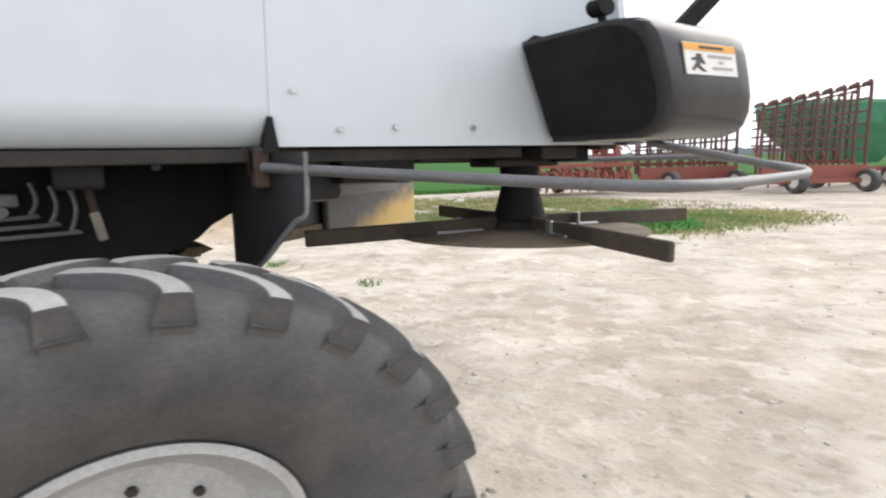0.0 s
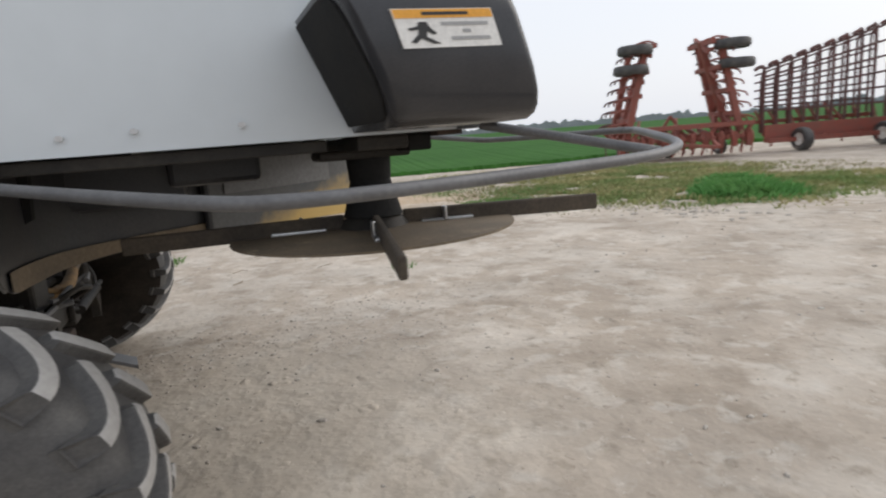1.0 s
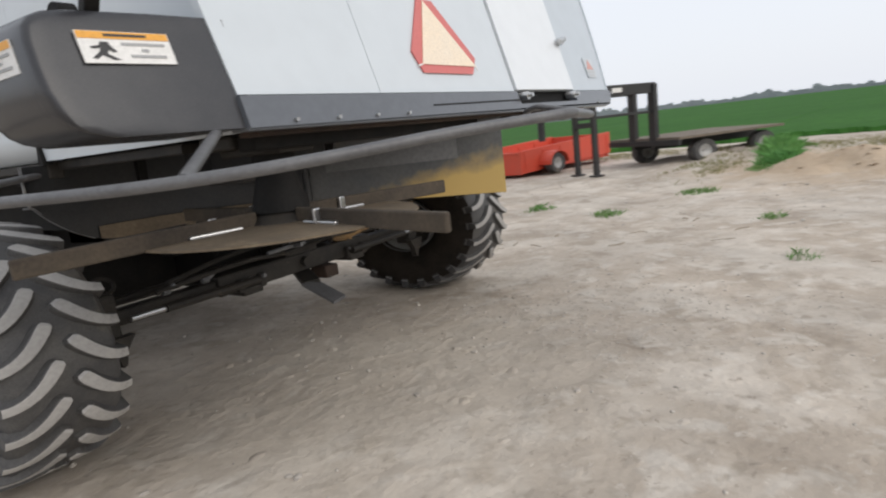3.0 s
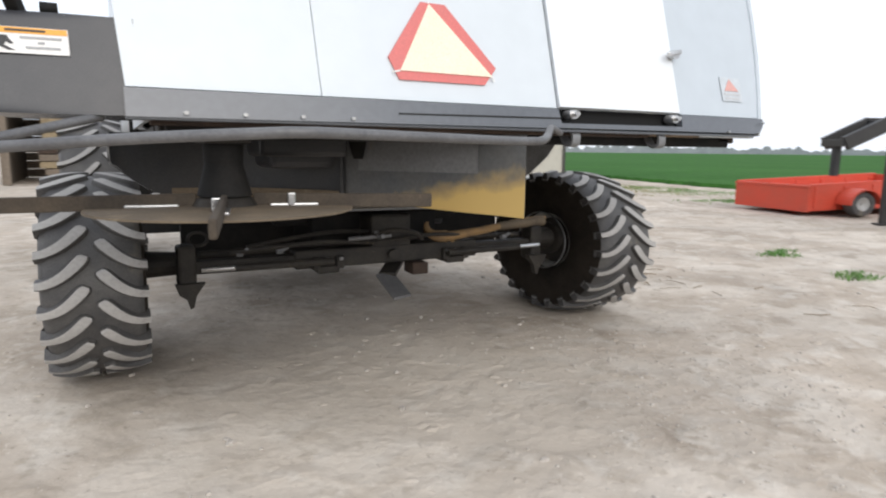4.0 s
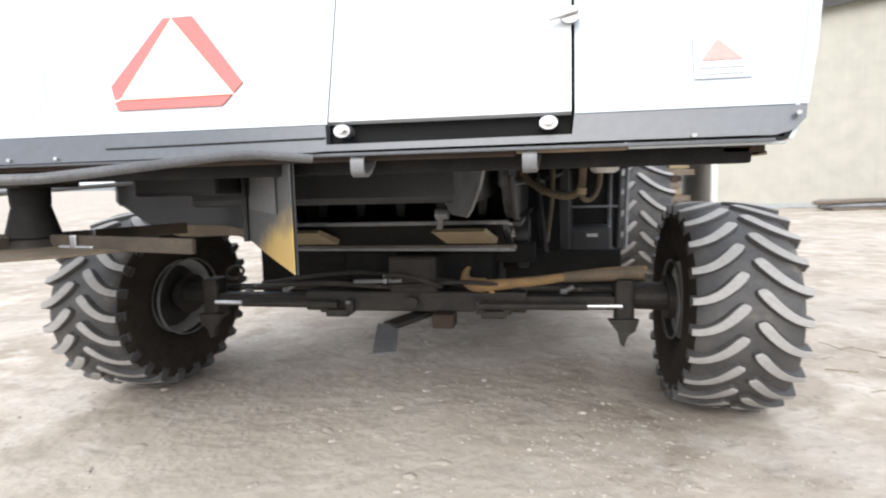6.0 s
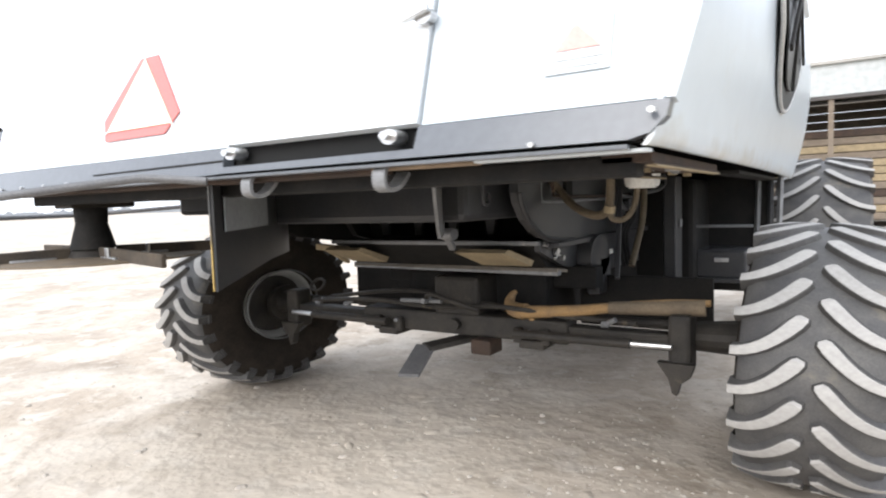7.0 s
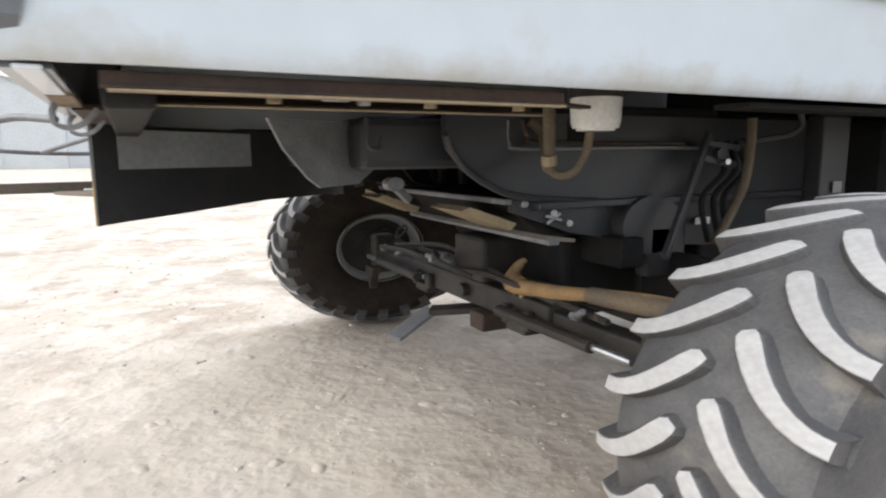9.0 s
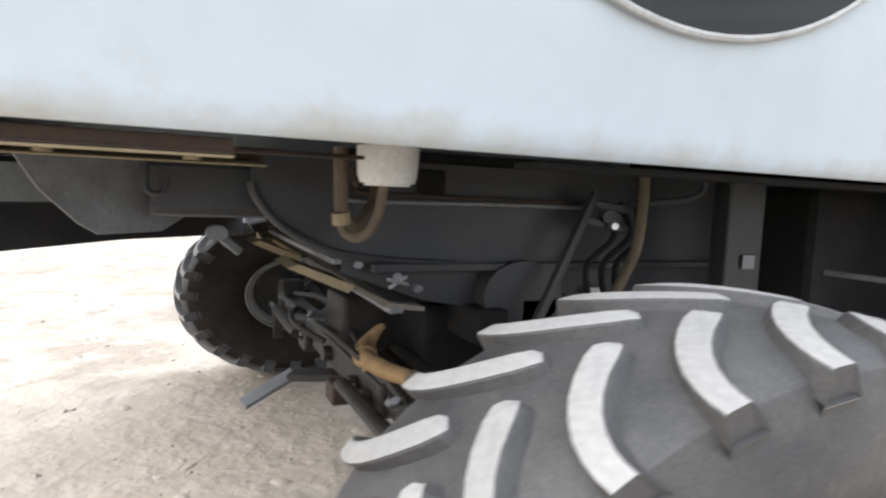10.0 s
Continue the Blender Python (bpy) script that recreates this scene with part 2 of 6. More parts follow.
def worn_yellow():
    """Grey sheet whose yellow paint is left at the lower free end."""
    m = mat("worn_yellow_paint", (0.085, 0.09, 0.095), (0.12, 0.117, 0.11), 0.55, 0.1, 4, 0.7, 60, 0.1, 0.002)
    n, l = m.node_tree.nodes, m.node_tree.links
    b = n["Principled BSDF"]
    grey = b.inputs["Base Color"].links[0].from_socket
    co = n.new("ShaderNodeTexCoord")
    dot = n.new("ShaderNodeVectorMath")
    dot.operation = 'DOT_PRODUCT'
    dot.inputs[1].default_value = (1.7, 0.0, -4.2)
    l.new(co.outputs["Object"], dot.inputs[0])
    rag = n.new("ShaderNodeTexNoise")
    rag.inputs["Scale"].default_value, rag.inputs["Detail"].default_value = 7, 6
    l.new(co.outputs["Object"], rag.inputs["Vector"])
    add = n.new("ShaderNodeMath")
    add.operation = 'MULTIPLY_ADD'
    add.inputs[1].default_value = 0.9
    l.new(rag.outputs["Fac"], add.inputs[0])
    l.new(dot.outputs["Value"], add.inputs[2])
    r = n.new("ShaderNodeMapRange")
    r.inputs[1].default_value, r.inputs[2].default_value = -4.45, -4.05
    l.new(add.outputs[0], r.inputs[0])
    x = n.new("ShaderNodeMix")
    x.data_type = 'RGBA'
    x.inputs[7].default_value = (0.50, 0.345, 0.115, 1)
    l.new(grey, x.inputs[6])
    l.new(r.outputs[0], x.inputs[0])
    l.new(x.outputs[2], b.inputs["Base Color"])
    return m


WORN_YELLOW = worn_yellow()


def ground_material():
    m = bpy.data.materials.new("packed_farmyard_dirt")
    m.use_nodes = True
    n, l = m.node_tree.nodes, m.node_tree.links
    b = n["Principled BSDF"]
    co = n.new("ShaderNodeTexCoord")

    def tex(scale, detail=6, rough=0.6, dist=0.0):
        t = n.new("ShaderNodeTexNoise")
        t.inputs["Scale"].default_value, t.inputs["Detail"].default_value = scale, detail
        t.inputs["Roughness"].default_value, t.inputs["Distortion"].default_value = rough, dist
        l.new(co.outputs["Object"], t.inputs["Vector"])
        return t.outputs["Fac"]

    def span(value, a, c, lo=0.0, hi=1.0):
        r = n.new("ShaderNodeMapRange")
        for k, v in zip((1, 2, 3, 4), (a, c, lo, hi)):
            r.inputs[k].default_value = v
        l.new(value, r.inputs[0])
        return r.outputs[0]

    def blend(fac, a, c, kind='MIX'):
        x = n.new("ShaderNodeMix")
        x.data_type, x.blend_type = 'RGBA', kind
        for slot, v in ((0, fac), (6, a), (7, c)):
            if isinstance(v, (tuple, float)):
                x.inputs[slot].default_value = v
            else:
                l.new(v, x.inputs[slot])
        return x.outputs[2]

    c = blend(span(tex(0.35, 5), 0.38, 0.62), (0.50, 0.435, 0.364, 1), (0.415, 0.352, 0.285, 1))
    c = blend(span(tex(1.1, 4, 0.55, 0.3), 0.46, 0.60), c, (0.55, 0.49, 0.418, 1))
    c = blend(span(tex(2.6, 5, 0.58, 0.2), 0.53, 0.66, 0, 0.75), c, (0.345, 0.29, 0.231, 1))
    c = blend(span(tex(4.6, 4, 0.55, 0.5), 0.53, 0.66, 0, 0.70), c, (0.60, 0.55, 0.482, 1))
    c = blend(span(tex(9, 3, 0.5), 0.60, 0.70, 0, 0.60), c, (0.34, 0.29, 0.231, 1))
    c = blend(span(tex(17, 4, 0.62, 0.4), 0.63, 0.70, 0, 0.62), c, (0.27, 0.225, 0.18, 1))
    c = blend(span(tex(21, 4, 0.62, 0.4), 0.63, 0.70, 0, 0.5), c, (0.66, 0.61, 0.54, 1))
    # turned soil lies tan in one stretch of the yard's edge
    mound = n.new("ShaderNodeVectorMath")
    mound.operation = 'DISTANCE'
    mound.inputs[1].default_value = (9.4, -1.6, 0)
    l.new(co.outputs["Object"], mound.inputs[0])
    ragged = n.new("ShaderNodeMath")
    ragged.operation = 'MULTIPLY_ADD'
    ragged.inputs[1].default_value = 3.5
    l.new(tex(0.8, 6, 0.65), ragged.inputs[0])
    l.new(mound.outputs["Value"], ragged.inputs[2])
    c = blend(span(ragged.outputs[0], 5.2, 3.6, 0, 0.75), c, (0.47, 0.35, 0.231, 1))
    # ragged patch painted paler to offset deep shade under and behind the spreader
    strewn = n.new("ShaderNodeVectorMath")
    strewn.operation = 'DISTANCE'
    strewn.inputs[1].default_value = (-0.4, 1.2, 0)
    l.new(co.outputs["Object"], strewn.inputs[0])
    shade_lift = n.new("ShaderNodeMath")
    shade_lift.operation = 'MULTIPLY_ADD'
    shade_lift.inputs[1].default_value = 2.6
    l.new(tex(1.7, 6, 0.65), shade_lift.inputs[0])
    l.new(strewn.outputs["Value"], shade_lift.inputs[2])
    c = blend(span(shade_lift.outputs[0], 3.0, 2.0, 0, 0.42), c, (0.63, 0.565, 0.475, 1))
    c = blend(1.0, c, span(tex(0.8, 4, 0.6, 0.6), 0.35, 0.65, 0.86, 1.10), 'MULTIPLY')
    c = blend(1.0, c, span(tex(40, 3, 0.6), 0.3, 0.7, 0.96, 1.04), 'MULTIPLY')
    l.new(c, b.inputs["Base Color"])
    b.inputs["Roughness"].default_value = 0.95
    b.inputs["Specular IOR Level"].default_value = 0.15
    add = n.new("ShaderNodeMath")
    add.operation = 'ADD'
    l.new(span(tex(5.0, 3, 0.5), 0.42, 0.74, 0, 1.5), add.inputs[0])
    l.new(span(tex(14, 3, 0.55), 0.50, 0.78, 0, 0.45), add.inputs[1])
    bp = n.new("ShaderNodeBump")
    bp.inputs["Strength"].default_value, bp.inputs["Distance"].default_value = 0.23, 0.040
    l.new(add.outputs[0], bp.inputs["Height"])
    l.new(bp.outputs[0], b.inputs["Normal"])
    return m


DIRT = ground_material()


# ---------------------------------------------------------------- mesh helpers
def part(name, bm, material, parent=None, label="", smooth=False, m=None):
    me = bpy.data.meshes.new(name)
    bmesh.ops.recalc_face_normals(bm, faces=bm.faces)
    bm.to_mesh(me)
    bm.free()
    me.materials.append(material)
    if smooth:
        me.shade_smooth()
        me.set_sharp_from_angle(angle=radians(38))
    ob = new(name, me)
    if m is not None:
        ob.matrix_basis = m
    if parent is not None:
        ob.parent = parent
    return tagged(ob, label)


def thing(name, label, category, m=None, group="", kind=""):
    ob = new(name)
    ob.empty_display_size = 0.2
    if m is not None:
        ob.matrix_basis = m
    return tagged(ob, label, category, group, kind)


def join(*bms):
    out = bmesh.new()
    for b in bms:
        me = bpy.data.meshes.new("tmp")
        b.to_mesh(me)
        b.free()
        out.from_mesh(me)
        bpy.data.meshes.remove(me)
    return out


def box(x0, x1, y0, y1, z0, z1, bevel=0.008):
    bm = bmesh.new()
    bmesh.ops.create_cube(bm, size=1, matrix=Matrix.LocRotScale(((x0 + x1) / 2, (y0 + y1) / 2, (z0 + z1) / 2), None, (x1 - x0, y1 - y0, z1 - z0)))
    if bevel:
        bmesh.ops.bevel(bm, geom=bm.edges[:], offset=min(bevel, 0.45 * min(x1 - x0, y1 - y0, z1 - z0)), segments=2, affect='EDGES', profile=0.5)
    return bm


def bar(p0, p1, w, h, bevel=0.005, up=(0, 0, 1)):
    """A square bar of width w and height h from p0 to p1."""
    p0, p1 = Vector(p0), Vector(p1)
    d = p1 - p0
    bm = box(-w / 2, w / 2, -h / 2, h / 2, 0, d.length, bevel)
    z = d.normalized()
    y = Vector(up) - z * z.dot(Vector(up))
    if y.length < 1e-3:
        y = Vector((0, 1, 0)) - z * z.y
    y.normalize()
    x = y.cross(z)
    bm.transform(Matrix.Translation(p0) @ Matrix((x, y, z)).transposed().to_4x4())
    return bm


def smooth_line(points, steps=6):
    """Points of a smooth line through the given ones."""
    p = [Vector(q) for q in points]
    out = []
    for i in range(len(p) - 1):
        a, b, c, d = p[max(i - 1, 0)], p[i], p[i + 1], p[min(i + 2, len(p) - 1)]
        for k in range(steps):
            t = k / steps
            out.append(0.5 * ((2 * b) + (c - a) * t + (2 * a - 5 * b + 4 * c - d) * t * t + (3 * b - a - 3 * c + d) * t ** 3))
    return out + [p[-1]]


def tube(points, r, seg=10, r2=None, zs=1.0):
    """A round bar along the points, closed at its ends; r2: its radius at the far end; zs: flattens its section."""
    pts = [Vector(p) for p in points]
    bm = bmesh.new()
    rings, side = [], None
    for i, p in enumerate(pts):
        d = (pts[min(i + 1, len(pts) - 1)] - pts[max(i - 1, 0)]).normalized()
        if side is None:
            side = d.cross(Vector((0, 0, 1)))
            if side.length < 0.1:
                side = Vector((1, 0, 0))
        side = (side - d * side.dot(d)).normalized()
        up = side.cross(d)
        rr = r if r2 is None else r + (r2 - r) * i / (len(pts) - 1)
        ring = []
        for k in range(seg):
            off = side * math.cos(2 * math.pi * k / seg) * rr + up * math.sin(2 * math.pi * k / seg) * rr
            off.z *= zs
            ring.append(bm.verts.new(p + off))
        rings.append(ring)
    for a, b in zip(rings, rings[1:]):
        for k in range(seg):
            bm.faces.new((a[k], a[(k + 1) % seg], b[(k + 1) % seg], b[k]))
    bm.faces.new(rings[0][::-1])
    bm.faces.new(rings[-1])
    return bm


def loft(rings, closed=True):
    """Skin over rings of equally many points, with end caps."""
    bm = bmesh.new()
    vs = [[bm.verts.new(p) for p in ring] for ring in rings]
    n = len(vs[0])
    for a, b in zip(vs, vs[1:]):
        for k in range(n if closed else n - 1):
            bm.faces.new((a[k], a[(k + 1) % n], b[(k + 1) % n], b[k]))
    if closed:
        bm.faces.new(vs[0][::-1])
        bm.faces.new(vs[-1])
    return bm


def slab(grid, thick, push=(0, 1, 0)):
    """A sheet over a grid of points (rows of equally many), of the given thickness along push."""
    bm = bmesh.new()
    off = Vector(push).normalized() * thick
    rows, cols = len(grid), len(grid[0])
    f = [[bm.verts.new(p) for p in row] for row in grid]
    k = [[bm.verts.new(Vector(p) + off) for p in row] for row in grid]
    for i in range(rows - 1):
        for j in range(cols - 1):
            bm.faces.new((f[i][j], f[i][j + 1], f[i + 1][j + 1], f[i + 1][j]))
            bm.faces.new((k[i][j], k[i + 1][j], k[i + 1][j + 1], k[i][j + 1]))
    for j in range(cols - 1):
        bm.faces.new((f[0][j], k[0][j], k[0][j + 1], f[0][j + 1]))
        bm.faces.new((f[-1][j], f[-1][j + 1], k[-1][j + 1], k[-1][j]))
    for i in range(rows - 1):
        bm.faces.new((f[i][0], f[i + 1][0], k[i + 1][0], k[i][0]))
        bm.faces.new((f[i][-1], k[i][-1], k[i + 1][-1], f[i + 1][-1]))
    return bm


def prism(poly, d0, d1, put):
    """A prism over a 2D outline; put(u, v, d) gives the place of outline point (u, v) at depth d."""
    bm = bmesh.new()
    a = [bm.verts.new(put(u, v, d0)) for u, v in poly]
    b = [bm.verts.new(put(u, v, d1)) for u, v in poly]
    n = len(poly)
    bm.faces.new(a)
    bm.faces.new(b[::-1])
    for k in range(n):
        bm.faces.new((a[k], b[k], b[(k + 1) % n], a[(k + 1) % n]))
    return bm


def lathe(profile, seg=48, axis='x'):
    """Turns a closed outline of (along the axis, radius) round the x or z axis."""
    bm = bmesh.new()
    rings = []
    for k in range(seg):
        a = 2 * math.pi * k / seg
        c, s = math.cos(a), math.sin(a)
        rings.append([bm.verts.new((u, r * c, r * s) if axis == 'x' else (r * c, r * s, u)) for u, r in profile])
    n = len(profile)
    for k in range(seg):
        a, b = rings[k], rings[(k + 1) % seg]
        for i in range(n):
            bm.faces.new((a[i], a[(i + 1) % n], b[(i + 1) % n], b[i]))
    return bm


def disc(center, r, thick, axis='y', seg=20, zs=ZS):
    c = Vector(center)
    put = {'y': lambda u, v, d: c + Vector((u, d, v * zs)), 'x': lambda u, v, d: c + Vector((d, u, v * zs)), 'z': lambda u, v, d: c + Vector((u, v, d))}[axis]
    return prism([(r * math.cos(2 * math.pi * k / seg), r * math.sin(2 * math.pi * k / seg)) for k in range(seg)], -thick / 2, thick / 2, put)


# ---------------------------------------------------------------- ground, field, far woods
def fbm(x, y, s, o=3):
    return noise.fractal(Vector((x * s, y * s, 0.3)), 0.6, 2.0, o)


def spread(lo, hi, step, far, grow=1.28):
    a = list(np.arange(lo, hi + 1e-6, step))
    d = step
    up, down = [], []
    x = hi
    while x < far:
        d *= grow
        x += d
        up.append(x)
    d, x = step, lo
    while x > -far:
        d *= grow
        x -= d
        down.append(x)
    return down[::-1] + a + up


MOUNDS = [(8.6, -1.2, 2.0, 0.32), (6.4, -2.4, 1.3, 0.16), (10.9, -2.9, 1.5, 0.26), (12.5, 1.0, 2.6, 0.20), (9.5, 9.5, 2.4, 0.12), (-7.5, -8.0, 3.0, 0.12)]


def ground_height(x, y):
    z = 0.014 * fbm(x, y, 0.9) + 0.007 * fbm(x + 31, y, 3.1)
    r = math.hypot(x, y - 1.5)
    z *= min(1.0, max(0.25, (r - 1.0) / 4))
    for mx, my, mr, mh in MOUNDS:
        d = math.hypot(x - mx, (y - my)) / mr
        if d < 1.6:
            z += mh * math.exp(-2.2 * d * d) * (1 + 0.6 * fbm(x, y, 1.7))
    z -= 0.045 * math.exp(-((x - 1.66) / 0.55) ** 2 - ((y - 2.1) / 0.9) ** 2)
    return z - 0.01


def build_ground():
    xs, ys = spread(-7, 13, 0.16, 3800), spread(-9, 9, 0.16, 3800)
    verts = [(x, y, ground_height(x, y) if abs(x) < 60 and abs(y) < 60 else -0.01) for y in ys for x in xs]
    nx = len(xs)
    faces = [(j * nx + i, j * nx + i + 1, (j + 1) * nx + i + 1, (j + 1) * nx + i) for j in range(len(ys) - 1) for i in range(nx - 1)]
    me = bpy.data.meshes.new("ground")
    me.from_pydata(verts, [], faces)
    me.materials.append(DIRT)
    me.shade_smooth()
    tagged(new("ground", me), "pale packed dirt farmyard strewn with limestone chips", "ground", kind="structure")


build_ground()


def build_field():
    """Young wheat as a low plateau with a ragged near edge, from the yard to the horizon."""
    edge = [(24.0, 60), (22.5, 34), (20.5, 26.5), (18.6, 19), (17.4, 12), (17.6, 6), (18.2, 1), (18.6, -3), (17.6, -7), (16.6, -11), (16.8, -17), (17.5, -26), (20, -60)]
    line = smooth_line([(x, y, 0) for x, y in edge], 40)
    bm = bmesh.new()
    low, top, rest = [], [], []
    for i, p in enumerate(line):
        j = 0.35 * fbm(p.x, p.y, 0.7) + 0.12 * fbm(p.x, p.y, 4.0)
        low.append(bm.verts.new((p.x + j, p.y, -0.03)))
        top.append(bm.verts.new((p.x + j + 0.12, p.y, 0.13 + 0.03 * fbm(p.x, p.y, 5))))
        turn = radians(1.5 * max(0.0, p.y - 5)) if p.y > 5 else radians(1.2 * (p.y - 5))
        d = Vector((math.cos(turn), math.sin(turn), 0))
        rest.append(bm.verts.new((p.x + 3000 * d.x, p.y + 3000 * d.y, 0.13)))
    for a in range(len(line) - 1):
        bm.faces.new((low[a], low[a + 1], top[a + 1], top[a]))
        bm.faces.new((top[a], top[a + 1], rest[a + 1], rest[a]))
    tagged(part("wheat_field", bm, WHEAT), "bright green field of young wheat reaching the horizon", "field", kind="structure")


build_field()


def build_woods():
    """A low far belt of woods along the horizon."""
    bm = bmesh.new()
    prev = None
    R = 1500.0
    for k in range(1801):
        a = radians(k * 0.2)
        h = 9 + 7 * fbm(math.cos(a) * 9, math.sin(a) * 9, 2.0, 5) + 7 * fbm(math.cos(a) * 90, math.sin(a) * 90, 1.5, 4)
        rr = R * (1 + 0.05 * math.sin(3 * a))
        v = (bm.verts.new((rr * math.cos(a), rr * math.sin(a), -1)), bm.verts.new((rr * math.cos(a), rr * math.sin(a), max(3.0, h) + 3)), bm.verts.new((1.05 * rr * math.cos(a), 1.05 * rr * math.sin(a), -1)))
        if prev:
            bm.faces.new((prev[0], v[0], v[1], prev[1]))
            bm.faces.new((prev[1], v[1], v[2], prev[2]))
        prev = v
    tagged(part("backdrop", bm, FAR_TREES), "belt of distant woods with haze painted in as pale blue-grey", "woods", kind="structure")


build_woods()


# ---------------------------------------------------------------- the combine harvester
combine = thing("combine_harvester", "silver-grey combine harvester with dark trim, standing on packed dirt", "combine")


def lean(z):
    """How far the leaning rear wall stands back at a height."""
    return 0.31 + 0.29 * (z - 1.38)


def side_x(z, left=False):
    """The flank's distance from the middle at a height."""
    p = [(1.29, 1.44), (1.32, 1.462), (1.40, 1.476), (1.55, 1.51), (1.8, 1.55), (2.2, 1.56), (2.5, 1.52), (2.75, 1.40), (2.85, 1.2)]
    for (a, xa), (b, xb) in zip(p, p[1:]):
        if z <= b:
            return xa + (xb - xa) * (z - a) / (b - a)
    return p[-1][1]


def rear_panel(name, x0, x1, z0, z1, material, label="", proud=0.0, x0t=None, x1t=None, thick=0.03):
    x0t, x1t = x0 if x0t is None else x0t, x1 if x1t is None else x1t
    rows = []
    for k in range(9):
        z = z0 + (z1 - z0) * k / 8
        s = k / 8
        a, b = x0 + (x0t - x0) * s, x1 + (x1t - x1) * s
        if x1 > 1.47:
            b = side_x(z) + 0.012
        rows.append([(a + (b - a) * j / 6, lean(z) - proud, z) for j in range(7)])
    bm = slab(rows, thick, (0, 1, -0.29))
    return part(name, bm, material, combine, label)


TOP = 2.75
rear_panel("rear_panel", -1.515, -0.9035, 1.398, TOP, SILVER, "pale silver painted steel panel", x0t=-1.62, x1t=-0.9325)
rear_panel("rear_panel", -0.9005, 0.128, 1.398, TOP, SILVER, "pale silver painted steel panel", x0t=-0.9295, x1t=0.138)
door = rear_panel("rear_door", 0.138, 0.864, 1.404, TOP, DOOR_WHITE, "white hinged rear door with rounded lower corners", proud=0.012, x0t=0.147, x1t=0.876)
rear_panel("rear_panel", 0.874, 1.478, 1.398, TOP, SILVER_DIM, "pale silver painted steel panel", x0t=0.884, x1t=1.60)
rear_panel("rear_backing", -1.46, 1.44, 1.32, TOP - 0.02, VOID, "black sheet behind the panel joints", proud=-0.045, x0t=-1.50, x1t=1.50, thick=0.02)

# dark strip under the panels, in two heights round the door's gap
strip_poly = [(-1.52, 1.306), (0.10, 1.312), (0.118, 1.314), (0.875, 1.316), (1.40, 1.316), (1.445, 1.328), (1.475, 1.36), (1.480, 1.394), (0.872, 1.394), (0.866, 1.338), (0.135, 1.334), (0.128, 1.394), (-1.52, 1.394)]
bm = prism(strip_poly, -0.012, 0.03, lambda u, v, d: (u, lean(v) + d, v))
part("trim_strip", bm, STRIP, combine, "dark grey painted trim strip under the rear panels")
part("trim_seam", prism([(-0.62, 1.345), (0.13, 1.352), (0.13, 1.357), (-0.62, 1.349)], -0.016, -0.006, lambda u, v, d: (u, lean(v) + d, v)), BLACK, combine, "black joint line in the trim strip")
part("trim_lip", box(-1.52, 1.40, 0.285, 0.36, 1.298, 1.308, 0.002), STRIP, combine, "folded lower lip of the trim strip")
for x in (-1.35, -1.17, -0.98, -0.80, 1.19, 1.45):
    part("rivet", disc((x, lean(1.322) - 0.016, 1.322 if x < 1.4 else 1.372), 0.008, 0.012, 'y', 10), STEEL, combine, "small bright rivet")

# gap under the door with its two latch bolts
part("door_gap", prism([(0.14, 1.335), (0.862, 1.338), (0.862, 1.43), (0.14, 1.43)], 0.034, 0.042, lambda u, v, d: (u, lean(v) + d, v)), VOID, combine, "black gap under the rear door")
for x in (0.19, 0.80):
    latch = part("latch_bolt", disc((x, lean(1.372) - 0.012, 1.372), 0.026, 0.05, 'y', 16), STEEL, combine, "round bright steel latch bolt")
    part("bolt_head", disc((x, lean(1.372) - 0.045, 1.374), 0.015, 0.03, 'y', 6), STEEL, latch)
for x in (0.226, 0.745):
    loop = [(x, 0.315, 1.302), (x, 0.300, 1.285), (x, 0.300, 1.255), (x, 0.312, 1.243), (x, 0.335, 1.240), (x + 0.004, 0.365, 1.252), (x + 0.010, 0.395, 1.285)]
    line = smooth_line(loop, 4)
    rings = []
    for i, q in enumerate(line):
        d = (line[min(i + 1, len(line) - 1)] - line[max(i - 1, 0)]).normalized()
        nrm = Vector((0, -d.z, d.y)).normalized() * 0.006
        rings.append([q + Vector((-0.021, 0, 0)) + nrm, q + Vector((0.021, 0, 0)) + nrm, q + Vector((0.021, 0, 0)) - nrm, q + Vector((-0.021, 0, 0)) - nrm])
    part("lift_hook", loft(rings), TUBE, combine, "bent grey steel lifting hook")
handle = part("door_handle", join(disc((0.862, lean(1.68) - 0.03, 1.68), 0.028, 0.03, 'y', 14), bar((0.80, lean(1.69) - 0.055, 1.675), (0.885, lean(1.69) - 0.055, 1.695), 0.02, 0.022)), STEEL, combine, "chrome twist handle of the rear door")

# reflective slow vehicle emblem
def on_rear(poly, name, material, parent, label, d0, d1):
    return part(name, prism(poly, d0, d1, lambda u, v, d: (u, lean(v) - d, v)), material, parent, label)


